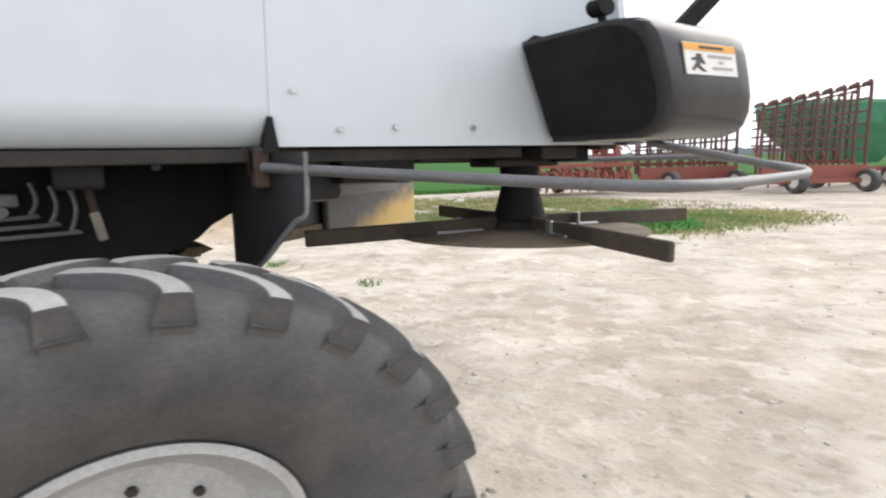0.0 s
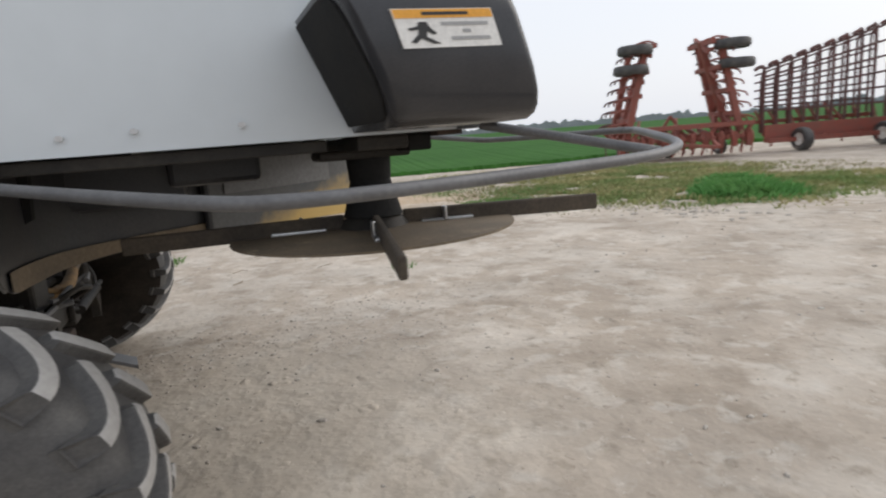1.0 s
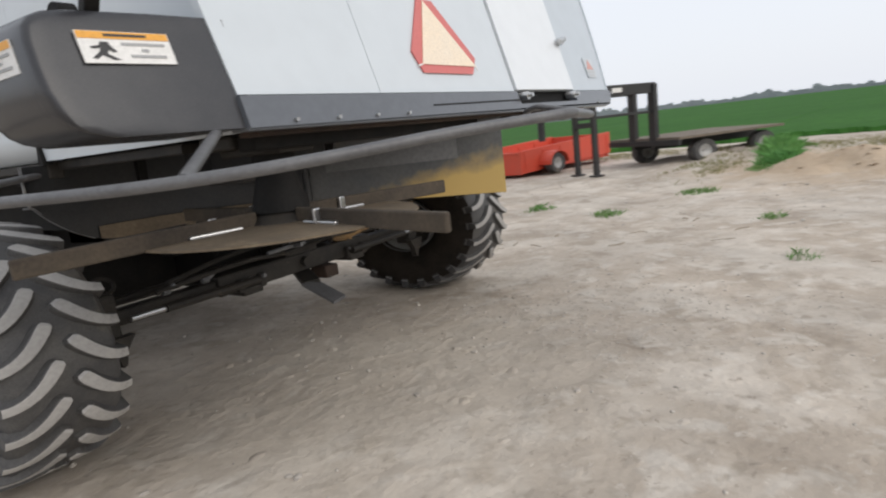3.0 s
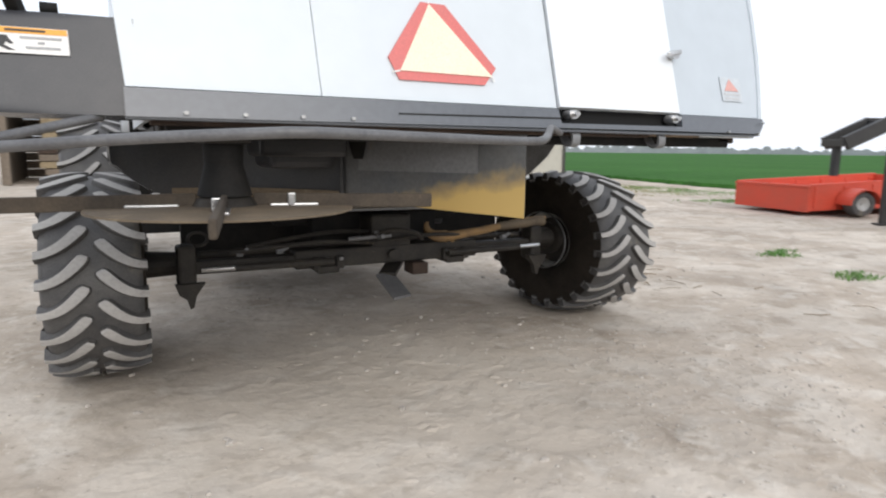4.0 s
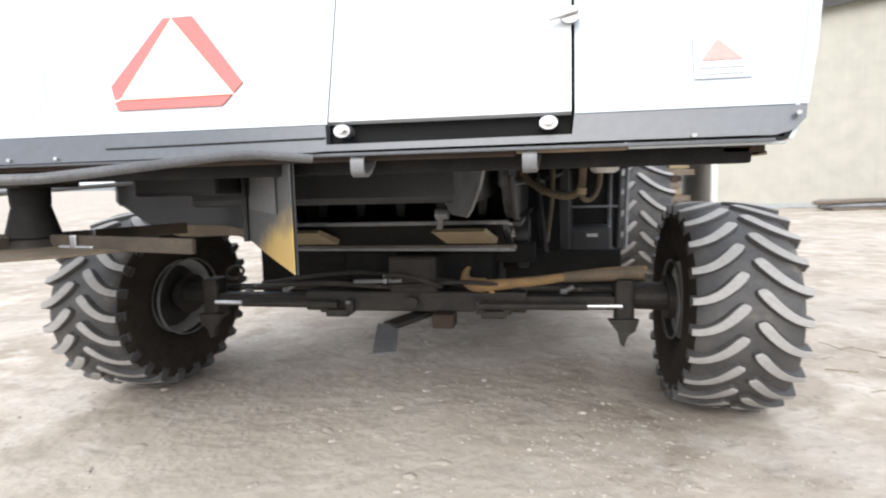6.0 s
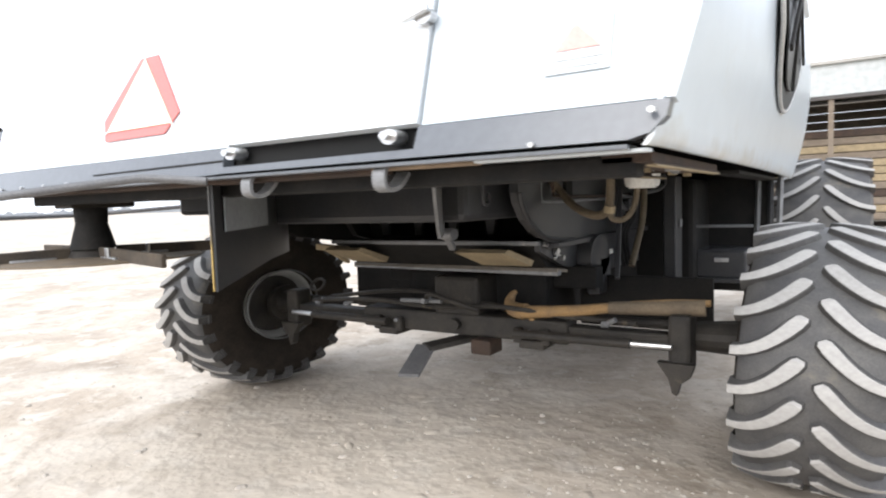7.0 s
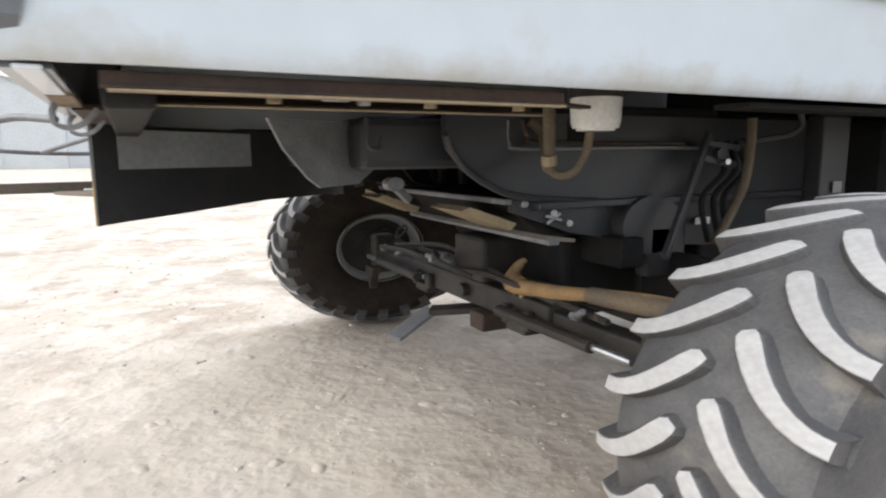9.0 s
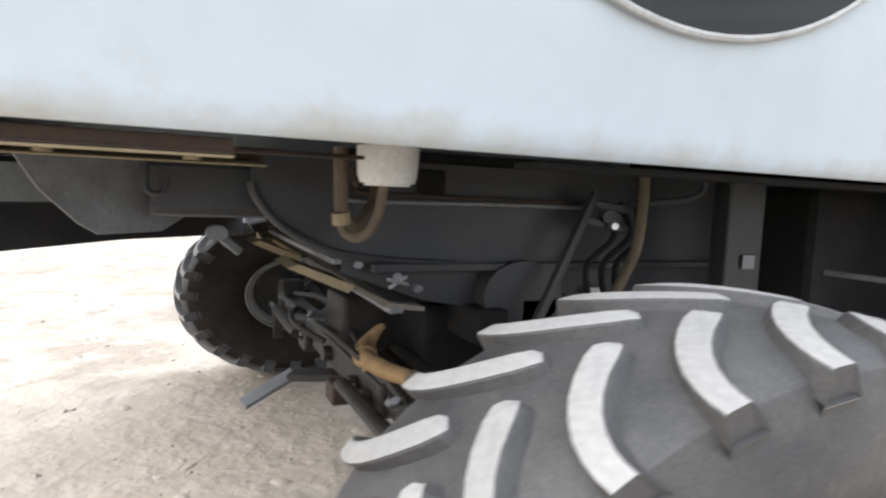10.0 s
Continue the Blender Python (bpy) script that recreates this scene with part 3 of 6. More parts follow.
emblem = on_rear([(-0.634, 1.556), (-0.598, 1.474), (-0.225, 1.474), (-0.162, 1.545), (-0.365, 1.781), (-0.471, 1.781)], "vehicle_emblem", SIGN_RED, combine, "red-bordered triangular slow vehicle emblem", 0.002, 0.008)
on_rear([(-0.437, 1.776), (-0.592, 1.508), (-0.185, 1.508)], "emblem_centre", SIGN_PALE, emblem, "faded pale triangle centre", 0.009, 0.012)
for a, b in (((-0.592, 1.508), (-0.625, 1.50)), ((-0.185, 1.508), (-0.18, 1.49)), ((-0.437, 1.778), (-0.437, 1.785))):
    d = Vector((b[0] - a[0], b[1] - a[1])).normalized()
    n = Vector((-d.y, d.x)) * 0.003
    on_rear([(a[0] + n.x, a[1] + n.y), (a[0] - n.x, a[1] - n.y), (b[0] - n.x, b[1] - n.y), (b[0] + n.x, b[1] + n.y)], "emblem_joint", LABEL_WHITE, emblem, "pale joint in the emblem border", 0.0085, 0.0105)

sticker = on_rear([(1.200, 1.478), (1.350, 1.478), (1.350, 1.60), (1.200, 1.60)], "maker_sticker", STICKER_WHITE, combine, "white sticker with a red peak device", 0.003, 0.006)
on_rear([(1.222, 1.530), (1.254, 1.576), (1.268, 1.590), (1.282, 1.574), (1.300, 1.558), (1.328, 1.530)], "sticker_device", LOGO_RED, sticker, "red peak shape", 0.0065, 0.0085)
on_rear([(1.215, 1.508), (1.335, 1.508), (1.335, 1.518), (1.215, 1.518)], "sticker_bar", LABEL_FAINT, sticker, "grey bar of print", 0.0065, 0.0085)
on_rear([(1.222, 1.490), (1.328, 1.490), (1.328, 1.497), (1.222, 1.497)], "sticker_bar", LABEL_FAINT, sticker, "grey bar of print", 0.0065, 0.0085)


# flanks
HOLE = (2.17, 2.035, 0.63, 0.475)     # intake opening: y, z, half length, half height


def right_flank():
    bm = bmesh.new()
    zs = [1.304, 1.309, 1.325, 1.36, 1.40, 1.47, 1.55, 1.7, 1.9, 2.1, 2.3, 2.5, 2.65, 2.75]
    ys = list(np.linspace(0, 1, 60))
    grid = []
    for z in zs:
        y0, y1 = lean(z) - 0.005, 4.72 + max(0, z - 1.32) * 0.75
        if z < 1.36:
            y1 -= (1.36 - z) * 1.2
        row = []
        for s in ys:
            y = y0 + (y1 - y0) * s
            x = side_x(z) + 0.03 * math.sin(math.pi * min(1, s)) + (0.0 if s > 0.01 else -0.01)
            row.append((x, y, z))
        grid.append(row)
    return slab(grid, 0.012, (-1, 0, 0))


flank = part("right_flank_panel", right_flank(), SILVER_DIM, combine, "silver painted side panel with a rolled lower edge", smooth=True)
ring = [(HOLE[0] + HOLE[2] * math.cos(a), HOLE[1] + HOLE[3] * math.sin(a)) for a in np.linspace(0, 2 * math.pi, 64, endpoint=False)]
intake = part("air_intake", prism(ring, 0.0, 0.012, lambda u, v, d: (side_x(v) + 0.032 + d, u, v)), GLASS_DARK, combine, "round dark engine air intake screen", smooth=False)
lip_pts = [(side_x(v) + 0.04, u, v) for u, v in ring]
part("intake_rim", tube(lip_pts + lip_pts[:1], 0.009, 8), RIM, intake, "pale rolled rim", smooth=True)
mesh_ring = [(HOLE[0] + 0.82 * HOLE[2] * math.cos(a), HOLE[1] + 0.82 * HOLE[3] * math.sin(a)) for a in np.linspace(0, 2 * math.pi, 48, endpoint=False)]
part("screen_mesh", prism(mesh_ring, 0.0, 0.006, lambda u, v, d: (side_x(v) + 0.046 + d, u, v)), SHEET, intake, "grey fine-mesh screen")
for k in range(7):
    a = radians(20 + 360 / 7 * k)
    p0 = (side_x(HOLE[1]) + 0.066, HOLE[0], HOLE[1])
    u, v = HOLE[0] + 0.82 * HOLE[2] * math.cos(a), HOLE[1] + 0.82 * HOLE[3] * math.sin(a)
    part("screen_spoke", bar(p0, (side_x(v) + 0.062, u, v), 0.03, 0.012, 0.003, (1, 0, 0)), BLACK, intake, "black screen spoke")



def left_flank(y0, y1, rolled):
    zs = [1.30, 1.305, 1.33, 1.37, 1.40, 1.5, 1.7, 2.0, 2.3, 2.55, 2.75]
    grid = []
    for z in zs:
        off = -0.012 * ((1.37 - z) / 0.07) ** 2 if rolled and z < 1.37 else 0
        x = -1.462 - 0.04 * max(0, min(1, (z - 1.31) / 1.0)) - off * 5
        a = y0 if rolled else lean(z) + 0.02
        grid.append([(x, a + (y1 - a) * j / 12, z) for j in range(13)])
    return slab(grid, 0.014, (1, 0, 0))


part("left_rear_flank_panel", left_flank(0.3, 1.590, False), SILVER, combine, "flat silver side panel with bright rivets")
part("left_front_flank_panel", left_flank(1.5915, 4.7, True), SILVER, combine, "silver side panel with a rolled lower edge", smooth=True)
part("panel_joint", prism([(1.572, 1.285), (1.612, 1.285), (1.598, 1.372), (1.586, 1.372)], -1.478, -1.44, lambda u, v, d: (d, u, v)), BLACK, combine, "black notch between the side panels")
for y, z in ((1.528, 1.438), (1.405, 1.345), (1.24, 1.352), (0.98, 1.352), (1.30, 1.62)):
    part("rivet", disc((-1.468, y, z), 0.010, 0.012, 'x', 10), STEEL, combine, "small bright rivet")
part("hood_roof", box(-1.54, 1.54, 0.70, 5.6, 2.74, 2.80, 0.03), SILVER, combine, "silver hood roof sheet")
part("transmission_housing", box(-1.0, 0.95, 3.45, 4.60, 0.42, 1.31, 0.04), BLACK, combine, "black transmission housing")
part("engine_bay_wall", box(0.90, 1.38, 4.0, 4.04, 0.48, 1.31, 0.01), BLACK, combine, "black wall behind the engine bay")
part("engine_bay_wall", box(-1.38, -0.90, 4.0, 4.04, 0.48, 1.31, 0.01), BLACK, combine, "black wall behind the engine bay")
for x in (1.27, 1.35, 1.41):
    part("ladder_post", bar((x, 3.97, 0.60), (x + 0.015, 3.99, 1.31), 0.030, 0.03), TUBE if x != 1.35 else CASING, combine, "upright grey ladder post")
part("battery_tray", join(box(0.92, 1.26, 3.55, 3.92, 0.62, 0.82, 0.02), box(0.90, 1.30, 3.52, 3.95, 0.60, 0.63, 0.004)), CASING, combine, "dark battery tray")
part("tray_bar", bar((0.90, 3.52, 0.985), (1.30, 3.52, 0.985), 0.02, 0.02), TUBE, combine, "grey cross bar over the tray")
part("tray_latch", box(1.06, 1.15, 3.525, 3.548, 0.74, 0.77, 0.004), STEEL, combine, "bright tray latch")
part("front_bulkhead", box(-1.44, 1.46, 4.60, 4.66, 1.32, 2.74, 0.0), BLACK, combine, "dark closing wall of the hood")

# left rear corner shield
def corner_shield():
    """A leaning side face that tucks in at the foot, folded crisply round to a rear face."""
    rings = []
    for z, xo in ((1.308, -1.862), (1.312, -1.878), (1.322, -1.912), (1.34, -1.938), (1.375, -1.960), (1.42, -1.971), (1.47, -1.973), (1.53, -1.972), (1.562, -1.966), (1.585, -1.950), (1.599, -1.920), (1.606, -1.87)):
        yf = 0.690 + 0.43 * (z - 1.314)
        yr = 0.337 + 0.31 * (z - 1.31)
        ye = 0.298 + 0.28 * (z - 1.33)
        side = [(-1.50, yf), (-1.75, yf), (xo + 0.045, yf), (xo + 0.018, yf - 0.004), (xo + 0.004, yf - 0.014), (xo, yf - 0.04)]
        side += [(xo, yf + (yr - yf) * k) for k in (0.35, 0.6, 0.8)]
        side += [(xo, yr + 0.022), (xo + 0.002, yr + 0.010), (xo + 0.008, yr + 0.003), (xo + 0.018, yr), (xo + 0.05, yr - 0.003)]
        side += [(-1.68, yr + (ye - yr) * 0.6), (-1.48, ye)]
        rings.append([(x, y, z) for x, y in side])
    return loft(rings)


shield = part("corner_shield", corner_shield(), PLASTIC, combine, "black plastic corner shield with a folded rear edge", smooth=True)
part("shield_inner_face", prism([(-1.50, 1.325), (-1.83, 1.325), (-1.875, 1.337), (-1.912, 1.37), (-1.927, 1.42), (-1.927, 1.52), (-1.912, 1.56), (-1.88, 1.582), (-1.83, 1.592), (-1.50, 1.592)], 0.002, 0.006, lambda u, v, d: (u, 0.690 + 0.43 * (v - 1.314) + d, v)), BLACK, shield, "matt black open side of the shield")
part("shield_latch", tube([(-1.475, 0.79, 1.60), (-1.49, 0.76, 1.625), (-1.52, 0.72, 1.615), (-1.56, 0.66, 1.60)], 0.008, 6), BLACK, shield, "black wire latch")


def warning_label(corner, u, v, out):
    """A warning label on a plane: lower left corner, its two edges, and the outward direction."""
    c, u, v, o = Vector(corner), Vector(u), Vector(v), Vector(out).normalized()

    def piece(name, poly, d0, d1, material, parent, label=""):
        return part(name, prism(poly, d0, d1, lambda a, b, d: c + u * a + v * b + o * d), material, parent, label)

    lab = piece("warning_label", [(0, 0), (1, 0), (1, 1), (0, 1)], 0.0005, 0.003, LABEL_WHITE, shield, "white and orange warning label")
    piece("label_header", [(0.01, 0.76), (0.99, 0.76), (0.99, 0.98), (0.01, 0.98)], 0.0032, 0.0045, LABEL_ORANGE, lab, "orange header band")
    piece("header_bar", [(0.28, 0.83), (0.74, 0.83), (0.74, 0.91), (0.28, 0.91)], 0.0047, 0.0058, LABEL_INK, lab, "dark bar of print")
    for k, (a, b) in enumerate(((0.44, 0.92), (0.64, 0.72), (0.5, 0.9))):
        y = 0.56 - 0.19 * k
        piece("print_bar", [(a, y), (b, y), (b, y + 0.09), (a, y + 0.09)], 0.0032, 0.0045, LABEL_GREY, lab, "grey bar of print")
    fig = [(0.10, 0.50), (0.20, 0.55), (0.22, 0.66), (0.30, 0.66), (0.32, 0.52), (0.37, 0.36), (0.33, 0.33), (0.28, 0.42), (0.26, 0.28), (0.38, 0.10), (0.30, 0.10), (0.20, 0.24), (0.14, 0.12), (0.09, 0.15), (0.18, 0.34), (0.20, 0.46), (0.12, 0.44)]
    piece("label_symbol", fig, 0.0032, 0.0045, LABEL_INK, lab, "black hazard symbol")


warning_label((-1.9755, 0.682, 1.462), (0.004, -0.226, 0.004), (0, 0.024, 0.077), (-1, 0, 0))
warning_label((-1.872, 0.3745, 1.478), (0.218, -0.0205, 0.0), (-0.002, 0.0235, 0.076), (-0.09, -1, 0.3))

# lamp and arm over the shield
lamp = part("marker_lamp", disc((-1.72, 0.72, 1.67), 0.032, 0.05, 'x', 16), BLACK, combine, "small round black marker lamp")
part("lamp_stalk", tube([(-1.72, 0.70, 1.56), (-1.72, 0.715, 1.66)], 0.012, 8), BLACK, lamp)
part("ladder_arm", bar((-1.78, 0.50, 1.585), (-1.82, 0.35, 1.73), 0.035, 0.05), BLACK, combine, "black steel ladder arm")

# wheels
def tyre_profile(half, r_out, r_rim):
    p = [(-half * 0.62, r_rim), (-half * 0.86, r_rim + 0.05), (-half * 1.04, r_rim + 0.45 * (r_out - r_rim)), (-half * 1.02, r_out - 0.11), (-half * 0.95, r_out - 0.035), (-half * 0.80, r_out - 0.006), (-half * 0.4, r_out + 0.004), (0, r_out + 0.008)]
    return p + [(-x, r) for x, r in p[-2::-1]]


def lug_mesh(side, half, r_out, high, sweep):
    """One curved tread bar from the middle of the tread over the shoulder, cut square to its line."""
    line = []
    for s in (0.0, 0.03, 0.10, 0.22, 0.34, 0.46, 0.58, 0.70, 0.79, 0.88, 0.94, 1.0):
        if s < 0.885:
            q = s / 0.88
            x, r = 0.028 + (half * 1.05 - 0.028) * q, r_out + high - 0.034 * q ** 2.5
            base = r_out - 0.02 - 0.05 * q ** 3
        else:
            q = (s - 0.88) / 0.12
            x, r = half * (1.05 - 0.055 * q), r_out + high - 0.034 - 0.11 * q
            base = r - 0.05 + 0.045 * q
        line.append((x, sweep * (1 - (1 - min(1.0, s / 0.88)) ** 2.0), r, base, s))
    rings = []
    for k, (x, ang, r, base, s) in enumerate(line):
        a, b = line[max(k - 1, 0)], line[min(k + 1, 9)]
        t = Vector((b[0] - a[0], (b[1] - a[1]) * r_out))
        t = t.normalized() if t.length > 1e-4 else Vector((1, 0))
        if k >= 9:
            t = Vector((1, 0))
        w = (0.0245 + 0.006 * (1 - s) ** 2) * (0.52 if k == 0 else 0.86 if k == 1 else 1.0)
        end = -0.012 if k == 0 else 0.0
        drop = 0.006 if k == 0 else 0.0
        ring = []
        for off, rr, back in ((-w * 1.62, base, end), (-w * 1.04, r - 0.007 - drop, 0), (-w * 0.90, r - 0.0015 - drop, 0), (-w * 0.70, r - drop, 0), (w * 0.70, r - drop, 0), (w * 0.90, r - 0.0015 - drop, 0), (w * 1.04, r - 0.007 - drop, 0), (w * 1.62, base, end)):
            px, pa = x - t.y * off + t.x * back, ang + (t.x * off + t.y * back) / r_out
            ring.append((side * px, -rr * math.sin(pa), rr * math.cos(pa)))
        rings.append(ring)
    bm = loft(rings)
    me = bpy.data.meshes.new("tread_lug")
    bmesh.ops.recalc_face_normals(bm, faces=bm.faces)
    bm.to_mesh(me)
    bm.free()
    me.materials.append(LUG)
    me.materials.append(RUBBER)
    for p in me.polygons:
        c = sum((Vector(me.vertices[v].co) for v in p.vertices), Vector()) / len(p.vertices)
        out = Vector((0, c.y, c.z)).normalized()
        p.material_index = 0 if p.normal.dot(out) > 0.62 else 1
    return me


def wheel(x, y, z, half, r_out, r_rim, count, outward, high=0.038, sweep=0.30, names="rear", starts=(0.0, 0.0), zs=ZS, steer=0.0, camber=0.0):
    """A lugged tyre on its rim; outward is the side (-1 or 1) on which the dish shows."""
    lugs = {s: lug_mesh(s, half, r_out, high, sweep) for s in (-1, 1)}
    m = Matrix.LocRotScale((x, y, z), Euler((0, radians(camber), radians(steer))), (1, 1, zs))
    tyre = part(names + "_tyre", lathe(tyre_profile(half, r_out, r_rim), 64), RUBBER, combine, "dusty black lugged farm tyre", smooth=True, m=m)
    for s in (-1, 1):
        for k in range(count):
            ob = new("tread_lug", lugs[s])
            ob.parent = tyre
            ob.matrix_basis = pose(0, 0, 0, math.degrees(starts[0 if s == outward else 1]) + k * 360 / count)
    o = outward
    tyre.data.materials.append(INNER_RUBBER)                     # the inner sidewall takes a darker, browner colour
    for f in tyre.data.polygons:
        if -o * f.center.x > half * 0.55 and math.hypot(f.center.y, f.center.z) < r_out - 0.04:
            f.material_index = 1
    rim_p = [(o * half * 0.70, r_rim + 0.018), (o * half * 0.78, r_rim + 0.022), (o * half * 0.80, r_rim - 0.002), (o * half * 0.55, r_rim - 0.03), (o * half * 0.40, r_rim - 0.07), (o * half * 0.42, 0.13), (o * half * 0.52, 0.11), (o * half * 0.52, 0.01),
             (o * half * 0.30, 0.01), (o * half * 0.25, r_rim - 0.075), (-o * half * 0.4, r_rim - 0.04), (-o * half * 0.72, r_rim - 0.004), (-o * half * 0.78, r_rim + 0.02), (-o * half * 0.68, r_rim + 0.016)]
    rim = part(names + "_wheel_rim", lathe(rim_p, 48), RIM, combine, "silver painted wheel rim with dirt", smooth=True, m=m)
    for k in range(8):
        a = 2 * math.pi * k / 8
        part("wheel_nut", disc((o * half * 0.43, 0.165 * math.cos(a), 0.165 * math.sin(a)), 0.012, 0.02, 'x', 6, 1.0), FRAME, rim, "dark wheel nut")
    lip = [(-o * half * 0.97, (r_rim + 0.025) * math.cos(a), (r_rim + 0.025) * math.sin(a)) for a in np.linspace(0, 2 * math.pi, 49)]
    part("inner_rim_lip", tube(lip, 0.008, 8), PALE_SHEET, rim, "worn grey inner rim lip", smooth=True)
    part("inner_dish", disc((-o * half * 0.45, 0, 0), r_rim - 0.01, 0.01, "x", 32, 1.0), FRAME, rim, "dirt-caked inner dish")
    part("valve", tube([(o * half * 0.5, 0.22, 0.17), (o * half * 0.66, 0.245, 0.19)], 0.008, 6), BLACK, rim, "black valve stem")
    return tyre


AXY, AXZ = 2.02, 0.548
wheel(-1.668, 1.985, 0.540, 0.215, 0.690, 0.290, 24, -1, 0.038, 0.235, "rear", (0.154, 0.287), 0.742, -0.5)
wheel(1.702, 2.152, 0.500, 0.244, 0.748, 0.285, 24, 1, 0.038, 0.257, "rear", (0.164, 0.293), 0.715, -1.1, 2.5)
wheel(1.65, 6.02, 0.755, 0.36, 0.965, 0.50, 22, 1, 0.045, 0.30, "front", (0.0, 0.14))
wheel(-1.65, 6.02, 0.755, 0.36, 0.965, 0.50, 22, -1, 0.045, 0.30, "front", (0.0, 0.14))

# rear axle
axle = part("rear_axle_beam", join(box(-0.62, 0.66, 1.83, 1.98, 0.485, 0.60, 0.012), box(-1.22, -0.55, 1.855, 1.955, 0.50, 0.575, 0.01), box(0.60, 1.20, 1.855, 1.955, 0.50, 0.575, 0.01)), FRAME, combine, "dark dusty steel steering axle beam")
for x in (-0.42, 0.48):
    part("axle_clamp", join(box(x - 0.07, x + 0.07, 1.80, 2.0, 0.455, 0.50, 0.01), box(x - 0.10, x - 0.05, 1.795, 1.83, 0.48, 0.56, 0.01), box(x + 0.05, x + 0.10, 1.795, 1.83, 0.48, 0.56, 0.01)), FRAME, axle, "bolted axle clamp")
    for dx in (-0.075, -0.01, 0.075):
        part("clamp_bolt", disc((x + dx, 1.79, 0.525 + (0.02 if dx else -0.01)), 0.014, 0.025, 'y', 6), TUBE, axle, "grey bolt head")
for sgn, hx in ((-1, -1.44), (1, 1.39)):
    part("steering_knuckle", join(tube([(hx - sgn * 0.22, AXY, 0.545), (hx + sgn * 0.06, AXY, 0.553)], 0.085, 16, 0.11, ZS), box(min(hx - sgn * 0.26, hx - sgn * 0.16), max(hx - sgn * 0.26, hx - sgn * 0.16), 1.83, 1.97, 0.42, 0.67, 0.02)), FRAME, combine, "dark cast steering knuckle")
    arm = [(hx - sgn * 0.30, 0.46), (hx - sgn * 0.14, 0.46), (hx - sgn * 0.16, 0.40), (hx - sgn * 0.20, 0.37), (hx - sgn * 0.215, 0.315), (hx - sgn * 0.235, 0.325), (hx - sgn * 0.25, 0.39)]
    part("steering_stop", prism(arm, 1.80, 1.85, lambda u, v, d: (u, d, v)), FRAME, combine, "pointed steering stop bracket")
    part("steering_rod", tube([(sgn * 0.40, 1.775, 0.535), (sgn * 0.98, 1.775, 0.538)], 0.030, 12, None, ZS), FRAME, combine, "dark hydraulic steering cylinder")
    part("piston_rod", tube([(sgn * 0.98, 1.775, 0.538), (sgn * 1.16, 1.775, 0.54)], 0.013, 10), STEEL, combine, "bright chrome piston rod")
    part("tie_rod", tube([(sgn * 0.2, 2.05, 0.60), (sgn * 1.22, 2.03, 0.585)], 0.022, 10), FRAME, combine, "dusty tie rod")
    part("hub_flange", disc((hx + sgn * 0.04, AXY, AXZ), 0.16, 0.04, 'x', 24), FRAME, combine, "round hub flange")
hoses = [[(-1.0, 1.80, 0.62), (-0.5, 1.76, 0.66), (-0.1, 1.82, 0.63), (0.3, 1.80, 0.66), (0.7, 1.84, 0.62)], [(-0.9, 1.86, 0.64), (-0.3, 1.9, 0.70), (0.4, 1.86, 0.64), (1.0, 1.82, 0.62)],
         [(-0.15, 1.80, 0.66), (-0.05, 1.70, 0.72), (0.1, 1.66, 0.70), (0.2, 1.76, 0.64)]]
for h in hoses:
    part("hydraulic_hose", tube(smooth_line(h, 6), 0.013, 7), FRAME, combine, "dusty hydraulic hose", smooth=True)
ring_line = [(-1.15 + 0.055 * math.cos(a), 2.0 + 0.03 * math.sin(a), 0.685 + 0.035 * math.sin(a)) for a in np.linspace(0, 2 * math.pi, 17)]
part("hose_loop", tube(ring_line, 0.010, 7), FRAME, combine, "looped dusty hose beside the wheel", smooth=True)
part("pipe_union", join(tube([(-0.30, 1.78, 0.665), (-0.02, 1.76, 0.675)], 0.012, 8), tube([(-0.10, 1.70, 0.68), (-0.12, 1.84, 0.665)], 0.014, 8), disc((-0.11, 1.77, 0.69), 0.022, 0.03, "z", 6)), TUBE, combine, "worn grey hydraulic union")
for x in (-0.95, -0.72, 0.86):
    part("hose_fitting", join(disc((x, 1.80, 0.612), 0.020, 0.035, "x", 6), tube([(x, 1.80, 0.612), (x + 0.05, 1.79, 0.64)], 0.012, 7)), TUBE, combine, "grey hose fitting")
part("axle_pivot", join(box(-0.12, 0.16, 1.84, 2.2, 0.58, 0.80, 0.02), disc((0.02, 1.82, 0.545), 0.04, 0.05, 'y', 16)), FRAME, combine, "dark axle pivot bracket")
part("axle_cradle", join(bar((-0.62, 2.1, 0.80), (-0.62, 1.95, 1.26), 0.08, 0.08), bar((0.48, 2.3, 0.80), (0.48, 2.15, 1.26), 0.08, 0.08), box(-0.66, 0.70, 2.15, 2.27, 0.72, 0.84, 0.01)), BLACK, combine, "black frame cradle over the axle")

# tow plate hanging under the axle
tow = part("tow_arm", bar((0.15, 2.05, 0.47), (-0.08, 1.69, 0.435), 0.11, 0.03), FRAME, combine, "dark steel tow arm")
part("tow_plate", prism([(-0.15, 1.70), (-0.03, 1.70), (0.0, 1.50), (-0.12, 1.485)], -0.016, 0.0, lambda u, v, d: (u, v, 0.338 + 0.5 * (v - 1.485) + d)), RAIL, tow, "bent weathered grey steel tow plate")
part("tow_bracket", box(0.14, 0.26, 1.78, 1.92, 0.40, 0.48, 0.01), RUST, combine, "rusty bracket under the axle")

